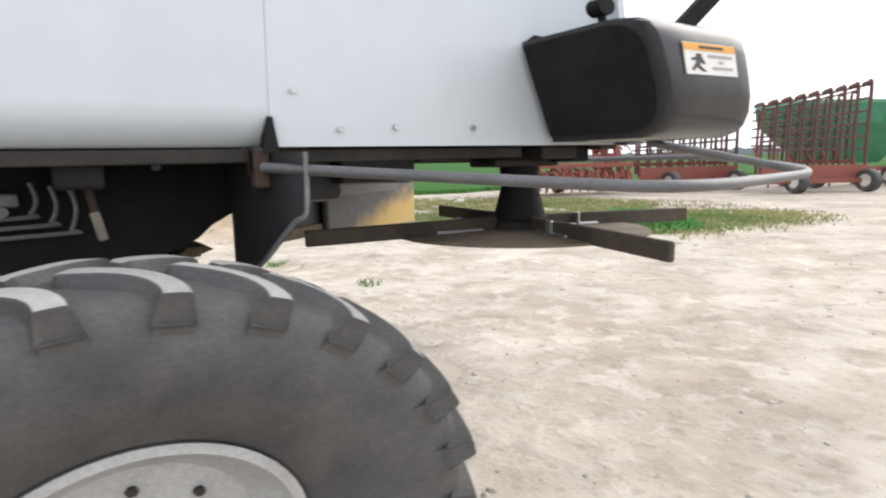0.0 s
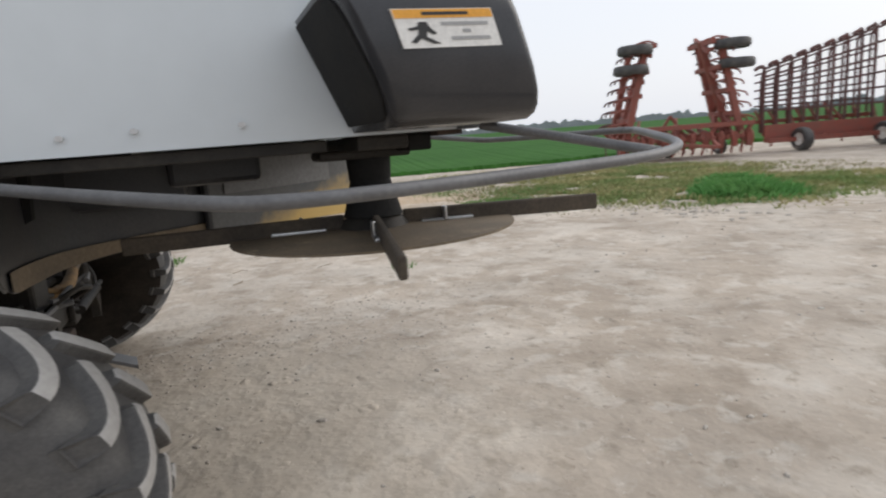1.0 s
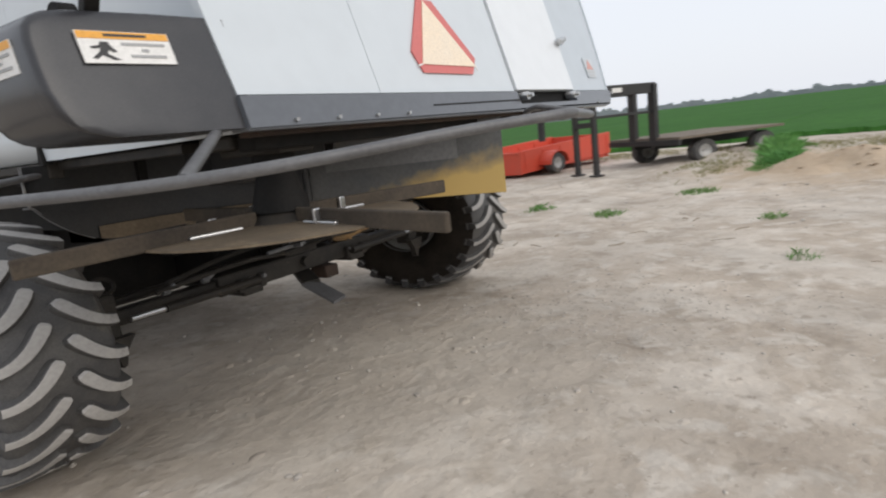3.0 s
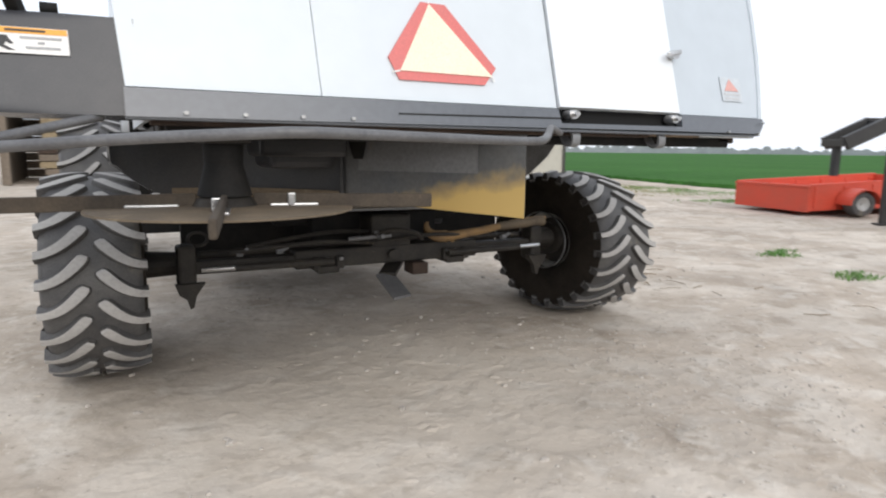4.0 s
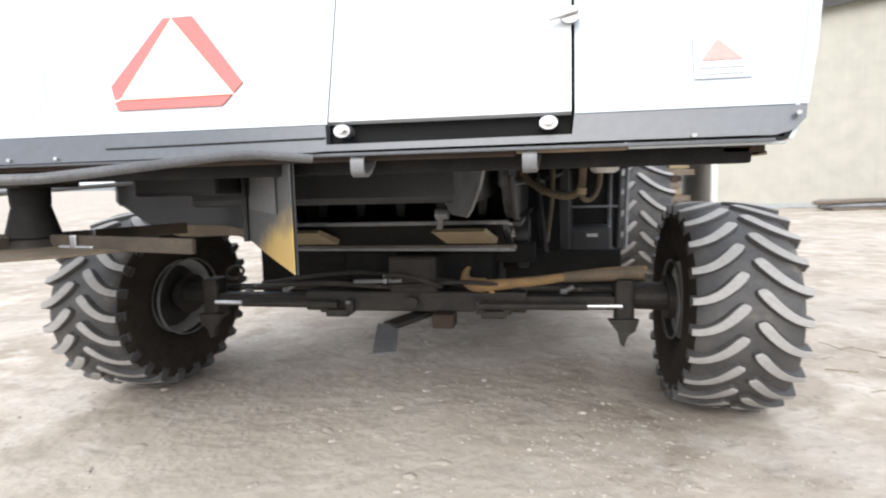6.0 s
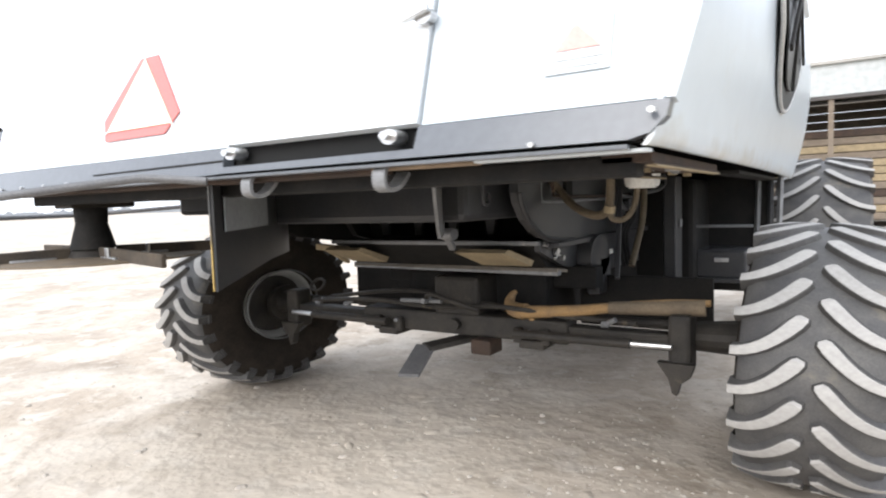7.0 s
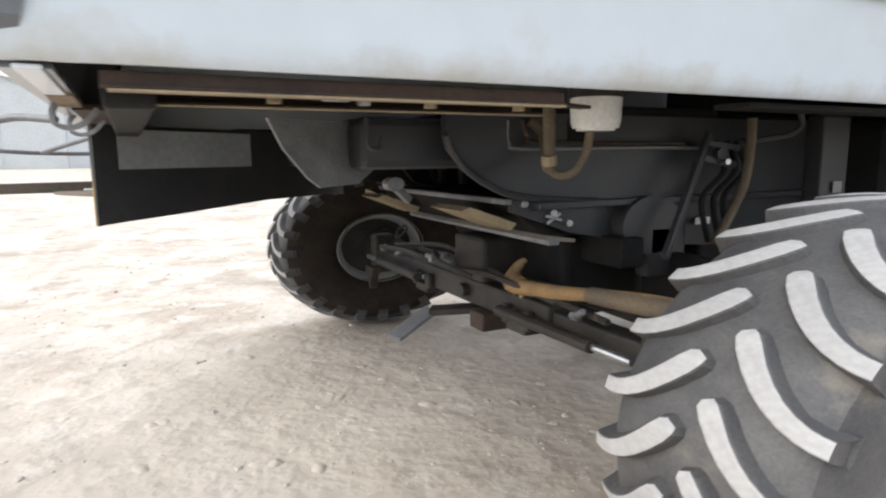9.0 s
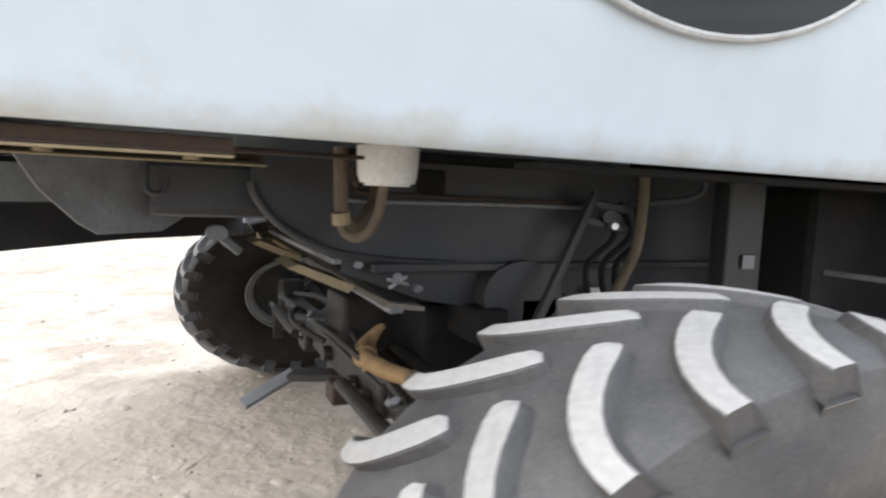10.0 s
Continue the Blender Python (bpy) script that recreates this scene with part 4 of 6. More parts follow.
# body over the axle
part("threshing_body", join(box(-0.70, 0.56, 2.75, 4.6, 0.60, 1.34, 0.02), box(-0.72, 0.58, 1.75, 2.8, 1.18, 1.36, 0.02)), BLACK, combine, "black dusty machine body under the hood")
# Added black box closes the gap where lit ground showed behind the axle.
part("gap_closing_box", box(-0.45, 0.46, 2.06, 3.2, 0.47, 0.82, 0.03), BLACK, combine, "black box added to keep the gap behind the axle dark")
# side casing seen from the right: a wedge of sheet steel with a ledge
cas = [(1.43, 1.32), (1.43, 1.235), (1.445, 1.19), (1.51, 1.115), (1.60, 1.06), (1.70, 1.022), (1.86, 1.0), (2.1, 0.985), (4.5, 0.985), (4.5, 1.32)]
casing_fold = [(0.612, y, z) for y, z in cas[1:8]]
casing = part("side_casing", prism(cas, 0.565, 0.605, lambda u, v, d: (d, u, v)), CASING, combine, "charcoal sheet steel side casing")
part("casing_fold", tube(smooth_line(casing_fold, 4), 0.014, 8), CASING, casing, "folded rim of the casing", smooth=True)
part("casing_ledge", box(0.56, 0.64, 1.80, 4.4, 0.965, 0.992, 0.004), CASING, casing, "folded ledge under the casing")
low = [(1.72, 1.00), (4.4, 0.985), (4.4, 0.74), (2.75, 0.76), (2.35, 0.80), (2.0, 0.86), (1.72, 0.955)]
shoe_side = part("shoe_side_plate", prism(low, 0.545, 0.575, lambda u, v, d: (d, u, v)), CASING, combine, "black cleaning shoe side plate")
for y, z in ((1.765, 0.985), (1.976, 0.902), (1.90, 0.945)):
    part("plate_bolt", disc((0.585, y, z), 0.017, 0.02, 'x', 10), STEEL, shoe_side, "bright bolt head")
for a in (40, -20):
    c, s = math.cos(radians(a)) * 0.04, math.sin(radians(a)) * 0.03
    part("bright_clip", bar((0.585, 1.905 - c, 0.925 - s), (0.585, 1.905 + c, 0.925 + s), 0.012, 0.014, 0.003, (1, 0, 0)), STEEL, shoe_side, "bright steel clip")
part("side_casing", prism([(1.66, 1.30), (4.5, 1.32), (4.5, 0.95), (2.4, 0.90), (1.9, 1.02)], -0.74, -0.70, lambda u, v, d: (d, u, v)), BLACK, combine, "black sheet steel side casing")
shoe = part("shoe_rear_bar", bar((-0.72, 1.70, 0.995), (0.58, 1.70, 0.995), 0.035, 0.022), TUBE, combine, "long grey steel bar of the cleaning shoe")
part("shoe_rear_bar", bar((-0.72, 1.90, 0.845), (0.60, 1.90, 0.835), 0.05, 0.03), TUBE, combine, "long grey steel bar of the cleaning shoe")
part("shoe_tray", prism([(1.70, 0.985), (1.90, 0.85), (3.2, 0.80), (3.2, 0.95), (1.8, 1.0)], -0.70, 0.54, lambda u, v, d: (d, u, v)), BLACK, combine, "dark chaff tray of the cleaning shoe")
for x0, x1 in ((0.20, 0.47), (-0.66, -0.42)):
    part("shoe_board", prism([(1.565, 0.958), (1.60, 0.972), (1.78, 0.905), (1.76, 0.878)], x0, x1, lambda u, v, d: (d + 0.25 * (u - 1.6), u, v)), TAN, combine, "tan dust-covered slanting shoe board")
part("shoe_lip", prism([(1.86, 0.842), (1.88, 0.858), (2.0, 0.84), (2.0, 0.826)], -0.70, 0.60, lambda u, v, d: (d, u, v)), DUSTY, combine, "dust-laden lip of the cleaning shoe")
part("shoe_end_clip", join(bar((-0.80, 1.66, 0.97), (-0.58, 1.66, 0.955), 0.05, 0.035), bar((-0.79, 1.68, 0.97), (-0.75, 1.86, 0.86), 0.04, 0.02)), TAN, combine, "dust-covered end bracket of the shoe")
for k in range(5):
    x = -0.55 + 0.24 * k
    part("body_rib", prism([(x - 0.05, 1.28), (x + 0.05, 1.28), (x + 0.02, 1.02), (x - 0.02, 1.02)], 1.98, 2.01, lambda u, v, d: (u, d, v)), CASING, combine, "tapered black rib")
part("inner_beam", box(-1.40, 0.62, 1.95, 2.05, 1.21, 1.30, 0.01), BLACK, combine, "black cross beam under the hood")
part("inner_beam", box(-1.40, 1.38, 0.42, 0.50, 1.245, 1.298, 0.008), BLACK, combine, "black cross beam under the hood")

# drive bits seen from the right
bowl = part("fuel_filter_bowl", join(tube([(1.062, 1.69, 1.335), (1.062, 1.69, 1.262), (1.062, 1.69, 1.250), (1.062, 1.69, 1.243)], 0.076, 24, 0.066), disc((1.062, 1.69, 1.242), 0.056, 0.012, 'z', 24)), WHITE_PL, combine, "white plastic filter bowl", smooth=True)
part("filter_head", tube([(1.062, 1.69, 1.36), (1.062, 1.69, 1.330)], 0.080, 20), FRAME, bowl, "dark filter head")
part("breather_hose", tube(smooth_line([(0.955, 1.60, 1.33), (0.952, 1.605, 1.24), (0.945, 1.61, 1.175), (0.92, 1.635, 1.135), (0.86, 1.67, 1.125), (0.78, 1.72, 1.145), (0.70, 1.775, 1.19), (0.64, 1.80, 1.25), (0.62, 1.76, 1.29)], 5), 0.019, 8), HOSE, combine, "brown dusty breather hose", smooth=True)
part("hose_end", tube([(0.948, 1.608, 1.165), (0.944, 1.612, 1.135)], 0.024, 10), TAN, combine, "tan dusty hose clamp")
part("drain_hose", tube(smooth_line([(0.944, 1.612, 1.140), (0.955, 1.62, 1.112), (0.985, 1.645, 1.104), (1.015, 1.668, 1.128), (1.035, 1.682, 1.18), (1.042, 1.688, 1.245)], 5), 0.013, 8), HOSE, combine, "brown drain hose looped up to the filter", smooth=True)
part("fuel_line", tube(smooth_line([(0.60, 1.68, 1.29), (0.60, 1.685, 1.21), (0.61, 1.74, 1.19), (0.62, 2.2, 1.192), (0.63, 2.65, 1.194)], 5), 0.008, 6), TUBE, combine, "thin grey fuel line")
part("fuel_line", tube(smooth_line([(0.64, 1.72, 1.29), (0.64, 1.74, 1.235), (0.65, 1.80, 1.215), (0.66, 2.5, 1.21)], 5), 0.008, 6), RUST, combine, "thin rusty fuel line")
part("diagonal_strut", bar((0.70, 2.60, 1.25), (0.76, 2.32, 0.76), 0.026, 0.034), CASING, combine, "dark diagonal strut")
part("strut_fork", join(bar((0.70, 2.60, 1.21), (0.74, 2.74, 1.19), 0.02, 0.03), bar((0.71, 2.56, 1.15), (0.74, 2.72, 1.12), 0.02, 0.03), disc((0.73, 2.64, 1.165), 0.035, 0.03, "x", 14)), CASING, combine, "dark linkage fork")
part("link_pin", disc((0.755, 2.64, 1.135), 0.016, 0.03, "x", 10), STEEL, combine, "bright link pin")
part("pipe_strut", tube(smooth_line([(0.80, 2.73, 1.31), (0.80, 2.73, 1.20), (0.79, 2.72, 1.05), (0.77, 2.66, 0.90), (0.76, 2.60, 0.80)], 5), 0.019, 10), HOSE, combine, "dusty brown pipe strut", smooth=True)
for dy in (-0.04, 0.03, 0.09):
    part("cable", tube(smooth_line([(0.70, 2.68 + dy, 1.22), (0.72, 2.72 + dy, 1.1), (0.70, 2.62 + dy, 0.98), (0.71, 2.66 + dy, 0.80)], 5), 0.012, 6), BLACK, combine, "black cable", smooth=True)
part("hose_hook", tube(smooth_line([(0.87, 2.93, 1.33), (0.87, 2.94, 1.28), (0.85, 2.90, 1.245), (0.80, 2.80, 1.225), (0.76, 2.70, 1.215)], 5), 0.013, 8), SHEET, combine, "grey bent hose", smooth=True)
part("frame_post", box(0.84, 0.92, 3.02, 3.20, 0.55, 1.32, 0.01), SHEET, combine, "dark grey frame post")
part("frame_post_plate", box(0.925, 0.932, 3.09, 3.15, 1.0, 1.05, 0.002), TUBE, combine, "small grey plate on the frame post")
part("maker_tag", box(0.60, 0.606, 2.66, 2.75, 0.86, 0.89, 0.001), LABEL_WHITE, combine, "small white tag")
part("drive_cover", join(tube([(0.58, 2.35, 0.88), (0.66, 2.35, 0.88)], 0.16, 24, None, ZS), box(0.58, 0.66, 2.33, 2.55, 0.66, 0.88, 0.02)), CASING, combine, "rounded dark drive cover", smooth=True)
strap_pts = smooth_line([(0.355, 1.875, 0.640), (0.40, 1.85, 0.632), (0.52, 1.84, 0.642), (0.72, 1.845, 0.662), (0.95, 1.87, 0.692), (1.12, 1.89, 0.712), (1.30, 1.90, 0.722)], 6)
guard_body = tube(strap_pts, 0.046, 10, 0.018, 0.85)
claw = tube(smooth_line([(0.43, 1.85, 0.634), (0.35, 1.872, 0.642), (0.315, 1.905, 0.668), (0.318, 1.935, 0.705), (0.335, 1.95, 0.722)], 5), 0.048, 10, 0.010, 0.9)
part("belt_guard", join(guard_body, claw), STRAP, combine, "tan dust-covered curved guard with a turned-up end", smooth=True)
part("guard_sheath", tube([(0.86, 1.86, 0.680), (1.28, 1.90, 0.70)], 0.030, 10, 0.038), DISC, combine, "brown dusty sleeve round the guard's far end", smooth=True)
part("strap_tie", bar((0.47, 1.84, 0.63), (0.47, 1.84, 0.54), 0.03, 0.015), STRAP, combine, "tan hanging strap")
# Two added black plates hide bright ground beyond the axle, in place of shade.
part("gap_closing_plate", box(-1.20, -0.46, 2.46, 2.50, 0.47, 0.82, 0.004), BLACK, combine, "black plate added to keep the view past the axle dark")
part("gap_closing_plate", box(0.50, 1.22, 2.46, 2.50, 0.47, 0.76, 0.004), BLACK, combine, "black plate added to keep the view past the axle dark")
part("front_axle_beam", box(-1.32, 1.32, 5.92, 6.12, 0.62, 0.88, 0.02), BLACK, combine, "black front axle beam")
for x in (-0.62, 0.62):
    part("chassis_rail", box(x - 0.06, x + 0.06, 4.55, 6.15, 0.86, 1.06, 0.01), BLACK, combine, "black chassis rail")
part("sill_channel", join(box(1.30, 1.415, 0.42, 1.30, 1.276, 1.300, 0.002), box(1.405, 1.420, 0.42, 1.30, 1.2725, 1.278, 0.001)), RUST, combine, "rusty sill channel under the side panel")
part("channel_lip", box(1.400, 1.424, 0.43, 1.30, 1.2675, 1.2720, 0.001), TAN, combine, "pale dusty lip of the sill channel")
part("sill_angle", join(box(1.16, 1.18, 0.43, 1.38, 1.266, 1.30, 0.002), box(1.18, 1.225, 0.43, 1.38, 1.266, 1.271, 0.001)), RUST, combine, "rusty angle iron")
part("angle_lip", box(1.218, 1.232, 0.43, 1.38, 1.2615, 1.2655, 0.001), TAN, combine, "pale dusty lip of the angle iron")
for y in (0.70, 1.02, 1.24):
    part("sill_bolt", disc((1.33, y, 1.270), 0.014, 0.012, "z", 8), TAN, combine, "dusty bolt under the sill")
part("sill_brace", bar((1.39, 1.20, 1.283), (1.12, 1.60, 1.297), 0.04, 0.010), RUST, combine, "dusty flat brace to the filter")
part("catch", join(box(1.36, 1.40, 0.78, 0.83, 1.268, 1.278, 0.002), disc((1.37, 0.86, 1.27), 0.012, 0.02, "y", 8)), TUBE, combine, "small worn catch under the panel")
part("sill_flange", box(1.30, 1.41, 1.9, 4.4, 1.285, 1.300, 0.002), BLACK, combine, "black flange under the side panel")
part("rear_sill", box(-1.45, 0.70, 0.335, 0.42, 1.285, 1.303, 0.004), RUST, combine, "rusty folded rear sill")
part("rear_sill", box(0.705, 1.02, 0.312, 0.362, 1.2905, 1.301, 0.003), SILL_TAN, combine, "dust-coated tan end of the rear sill")
part("sill_end", box(1.022, 1.435, 0.312, 0.350, 1.2925, 1.301, 0.003), SILVER, combine, "silver folded corner of the rear sill")
part("sill_channel", box(-1.42, -1.34, 0.75, 4.4, 1.262, 1.296, 0.004), FRAME, combine, "dark sill channel under the side panel")
# Black sheet, cut to the dark cavity's outline, stands in for its shade.
part("left_cavity_shade", prism([(1.56, 1.32), (1.575, 1.13), (1.66, 1.085), (1.70, 1.05), (1.76, 1.02), (2.2, 0.96), (4.5, 0.96), (4.5, 1.32)], -1.10, -1.06, lambda u, v, d: (d, u, v)), BLACK, combine, "black sheet put in for the shaded cavity behind the wheel arch")
part("cavity_bolt", disc((-1.105, 1.80, 1.255), 0.012, 0.02, "x", 8), TUBE, combine, "grey bolt head")
for k in range(3):
    front = 2.085 - 0.042 * k
    part("coolant_pipe", tube(smooth_line([(-1.13, front + 0.01, 1.225 - 0.01 * k), (-1.13, front, 1.18 - 0.012 * k), (-1.13, front + 0.015, 1.148 - 0.023 * k), (-1.13, front + 0.05, 1.138 - 0.023 * k), (-1.13, 2.7, 1.13 - 0.023 * k)], 5), 0.006, 7), TUBE, combine, "thin grey bent pipe", smooth=True)
part("pipe_block", join(box(-1.15, -1.10, 2.12, 2.30, 1.165, 1.20, 0.006), disc((-1.15, 2.16, 1.155), 0.018, 0.02, "x", 10)), TUBE, combine, "worn grey pipe block")
part("prop_lever", bar((-1.30, 1.99, 1.26), (-1.30, 1.958, 1.09), 0.022, 0.018), RUST, combine, "rusty lever")
part("lever_tip", bar((-1.302, 1.972, 1.155), (-1.302, 1.957, 1.085), 0.026, 0.022), DUSTY, combine, "dusty worn lever end")
part("chopper_body", join(box(-1.0, -0.60, 0.90, 1.2, 1.18, 1.30, 0.02), box(-0.9, 0.5, 1.15, 1.75, 1.12, 1.30, 0.03)), CASING, combine, "dark chopper housing under the hood")
chute_outline = [(0.0, 1.285), (0.06, 1.19), (0.16, 1.095), (0.215, 1.062), (0.40, 1.068), (0.50, 1.125), (0.545, 1.19), (0.56, 1.285)]
part("chaff_chute", prism(chute_outline, 0.0, 0.012, lambda u, v, d: (0.565 - 0.48 * u - 0.877 * d, 0.84 + 0.877 * u - 0.48 * d, v)), TUBE, combine, "grey sheet steel chaff chute")
hook = smooth_line([(0.585, 1.15, 1.29), (0.585, 1.15, 1.215), (0.585, 1.16, 1.195), (0.585, 1.18, 1.190), (0.585, 1.198, 1.20), (0.585, 1.205, 1.235)], 4)
part("chute_hook", tube(hook, 0.009, 8), CASING, combine, "dark steel hook holding the chute", smooth=True)
part("chute_pivot", join(disc((0.29, 1.36, 1.06), 0.035, 0.06, "x", 14), bar((0.28, 1.36, 1.06), (0.26, 1.44, 0.99), 0.03, 0.03)), TUBE, combine, "worn bright chute pivot")

# curved deflector sheet round the spreader
plan = [(0.0, 0.345), (-0.2, 0.62), (-0.38, 0.87), (-0.55, 1.11), (-0.74, 1.36), (-0.92, 1.535), (-1.12, 1.605), (-1.32, 1.615), (-1.50, 1.585), (-1.575, 1.545)]
line = smooth_line([(x, y, 0) for x, y in plan], 6)
rows = []
for j in range(5):
    row = []
    for i, p in enumerate(line):
        s = i / (len(line) - 1)
        bottom = 0.925 + 0.040 * min(1, s / 0.3) - 0.022 * max(0, min(1, (s - 0.45) / 0.2))
        if p.x < -1.20:
            bottom += 0.20 * ((-1.20 - p.x) / 0.37) ** 1.9     # the end is cut off on a slant
        row.append((p.x, p.y, 1.285 + (bottom - 1.285) * j / 4))
    rows.append(row)
deflector = part("spreader_deflector", slab(rows, 0.008, (-0.7, -0.7, 0)), SHEET, combine, "curved grey sheet steel deflector round the spreader", smooth=True)
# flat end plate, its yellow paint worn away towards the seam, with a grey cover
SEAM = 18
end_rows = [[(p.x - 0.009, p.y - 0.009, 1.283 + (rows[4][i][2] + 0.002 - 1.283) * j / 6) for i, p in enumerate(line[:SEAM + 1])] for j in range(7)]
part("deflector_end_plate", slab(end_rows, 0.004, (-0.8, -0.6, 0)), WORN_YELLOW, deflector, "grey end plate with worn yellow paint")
part("deflector_cover", slab([[(line[i].x - 0.016, line[i].y - 0.014, z) for i in (4, 7, 10, 13, 16)] for z in (1.272, 1.20, 1.115)], 0.004, (-0.8, -0.6, 0)), PALE_SHEET, deflector, "pale grey cover plate")
# The pale colour stands in for sky reflected on the slate-grey back.
part("deflector_cover", slab([[(line[i].x + 0.006, line[i].y + 0.005, z) for i in (2, 5, 8, 11, 14)] for z in (1.270, 1.20, 1.125)], 0.004, (0.8, 0.6, 0)), SHEEN_GREY, deflector, "slate backing plate with its sky sheen painted as pale grey")
liner = [[(p.x - 0.012, p.y - 0.012, z + (rows[4][i + SEAM][2] + 0.004 - z) * j / 3) for i, p in enumerate(line[SEAM:42])] for j in range(4) for z in (1.01,)]
part("deflector_skirt", slab(liner, 0.004, (-0.7, -0.7, 0)), DISC, deflector, "dust-caked lower skirt", smooth=True)
part("deflector_seam", tube([(line[SEAM].x - 0.02, line[SEAM].y - 0.02, 1.28), (line[SEAM].x - 0.02, line[SEAM].y - 0.02, 0.965)], 0.016, 8), SHEET, deflector, "folded upright seam")
part("deflector_tab", prism([(-0.055, 1.27), (0.055, 1.27), (0.03, 1.17), (-0.02, 1.17)], 0, 0.01, lambda u, v, d: (line[SEAM].x + 0.06 + 0.6 * u - 0.03, line[SEAM].y - 0.10 - 0.8 * u - d, v)), BLACK, deflector, "black hanging tab")
edge = [(line[-1].x, line[-1].y, 1.285)] + [Vector((p.x, p.y + 0.003, rows[4][i][2])) for i, p in list(enumerate(line))[:-16:-3]]
part("deflector_edge", tube(smooth_line(edge, 3), 0.006, 6), TUBE, deflector, "worn bright edge")
part("deflector_hanger", box(-1.47, -1.43, 1.595, 1.635, 1.20, 1.298, 0.006), RUST, deflector, "rusty hanger of the deflector")

# spreader with its four bats
HUB = (-1.20, 0.575)
spreader = part("spreader_disc", lathe([(0.972, 0.0), (0.972, 0.20), (0.985, 0.42), (0.990, 0.47), (0.997, 0.47), (1.0, 0.30), (1.006, 0.0)], 40, "z"), DISC, combine, "dust-coated brown spreader disc", smooth=True)
spreader.matrix_basis = pose(HUB[0], HUB[1], 0)
part("spreader_hub", lathe([(1.0, 0.0), (1.0, 0.12), (1.03, 0.10), (1.05, 0.06), (1.05, 0.0)], 24, 'z'), FRAME, spreader, "dark hub", smooth=True)
for k in range(4):
    a = radians(-101 + 90 * k)
    c, s = math.cos(a), math.sin(a)
    bat = part("spreader_bat", bar((0.10 * c, 0.10 * s, 1.022), (0.80 * c, 0.80 * s, 1.012), 0.022, 0.055, 0.006), BAT, spreader, "dusty brown rubber spreader bat")
    part("bat_bracket", join(bar((0.16 * c, 0.16 * s, 1.003), (0.34 * c, 0.34 * s, 1.003), 0.05, 0.014), bar((0.24 * c + 0.02 * s, 0.24 * s - 0.02 * c, 1.0), (0.24 * c + 0.02 * s, 0.24 * s - 0.02 * c, 1.05), 0.03, 0.012)), STEEL, spreader, "bright bat bracket")
part("spreader_gearbox", join(tube([(HUB[0], HUB[1], 1.31), (HUB[0], HUB[1], 1.16)], 0.078, 14, 0.07), tube([(HUB[0], HUB[1], 1.17), (HUB[0], HUB[1], 1.04)], 0.065, 16, 0.10)), BLACK, combine, "black spreader gearbox and cone", smooth=True)
part("spreader_carrier", join(box(-1.42, -0.6, 0.50, 0.66, 1.255, 1.30, 0.01), box(-1.28, -1.12, 0.45, 0.75, 1.23, 1.26, 0.01)), FRAME, combine, "dark spreader carrier")

# tubular guard rail round the spreader
rail = smooth_line([(-1.47, 1.614, 1.25), (-1.80, 1.36, 1.225), (-2.10, 1.11, 1.202), (-2.19, 0.99, 1.197), (-2.18, 0.80, 1.195), (-2.08, 0.42, 1.194), (-1.975, 0.06, 1.197), (-1.80, -0.18, 1.210), (-1.50, -0.345, 1.234), (-1.23, -0.485, 1.249)], 5)
rail += smooth_line([(-1.17, -0.492, 1.25), (-1.10, -0.465, 1.25), (-0.80, -0.38, 1.247), (-0.45, -0.26, 1.245), (-0.33, -0.21, 1.252), (-0.10, 0.06, 1.297), (-0.03, 0.14, 1.305), (0.10, 0.25, 1.292)], 5)
guard = part("guard_rail", tube(rail, 0.0140, 10, None, 0.95), RAIL, combine, "bent grey tubular guard rail", smooth=True)
part("guard_brace", tube([(-1.585, 0.335, 1.305), (-1.932, -0.002, 1.201)], 0.0145, 10, None, 0.95), RAIL, guard, "straight tubular brace", smooth=True)
part("guard_mount", box(-1.46, -1.40, 1.585, 1.635, 1.23, 1.30, 0.006), FRAME, combine, "dark guard rail mounting plate")


# ---------------------------------------------------------------- far implements
HEADER_YELLOW = mat("faded_header_yellow", (0.66, 0.47, 0.10), (0.55, 0.42, 0.16), 0.5, 0.0, 2, 0.7, 30, 0.1, spots=(0.3, 0.22, 0.12), spot_scale=3, spot_at=0.64)
def frame_at(x, y, heading):
    """A pose whose x axis runs to the right and whose y axis points away, turned by heading degrees."""
    return pose(x, y, 0, 0, 0, heading)


def farm_wheel(parent, x, y, z, r, w, material_rim=RIM, name="wheel"):
    t = part(name, join(lathe([(-w / 2, r * 0.55), (-w / 2, r * 0.9), (-w * 0.3, r), (w * 0.3, r), (w / 2, r * 0.9), (w / 2, r * 0.55)], 24)), RUBBER, parent, "black tyre", smooth=True, m=Matrix.LocRotScale((x, y, z), None, (1, 1, ZS)))
    part("rim", lathe([(-w * 0.42, r * 0.56), (-w * 0.2, r * 0.1), (0.0, 0.02), (w * 0.2, r * 0.1), (w * 0.42, r * 0.56)], 20), material_rim, t, "pale rim", smooth=True)
    return t


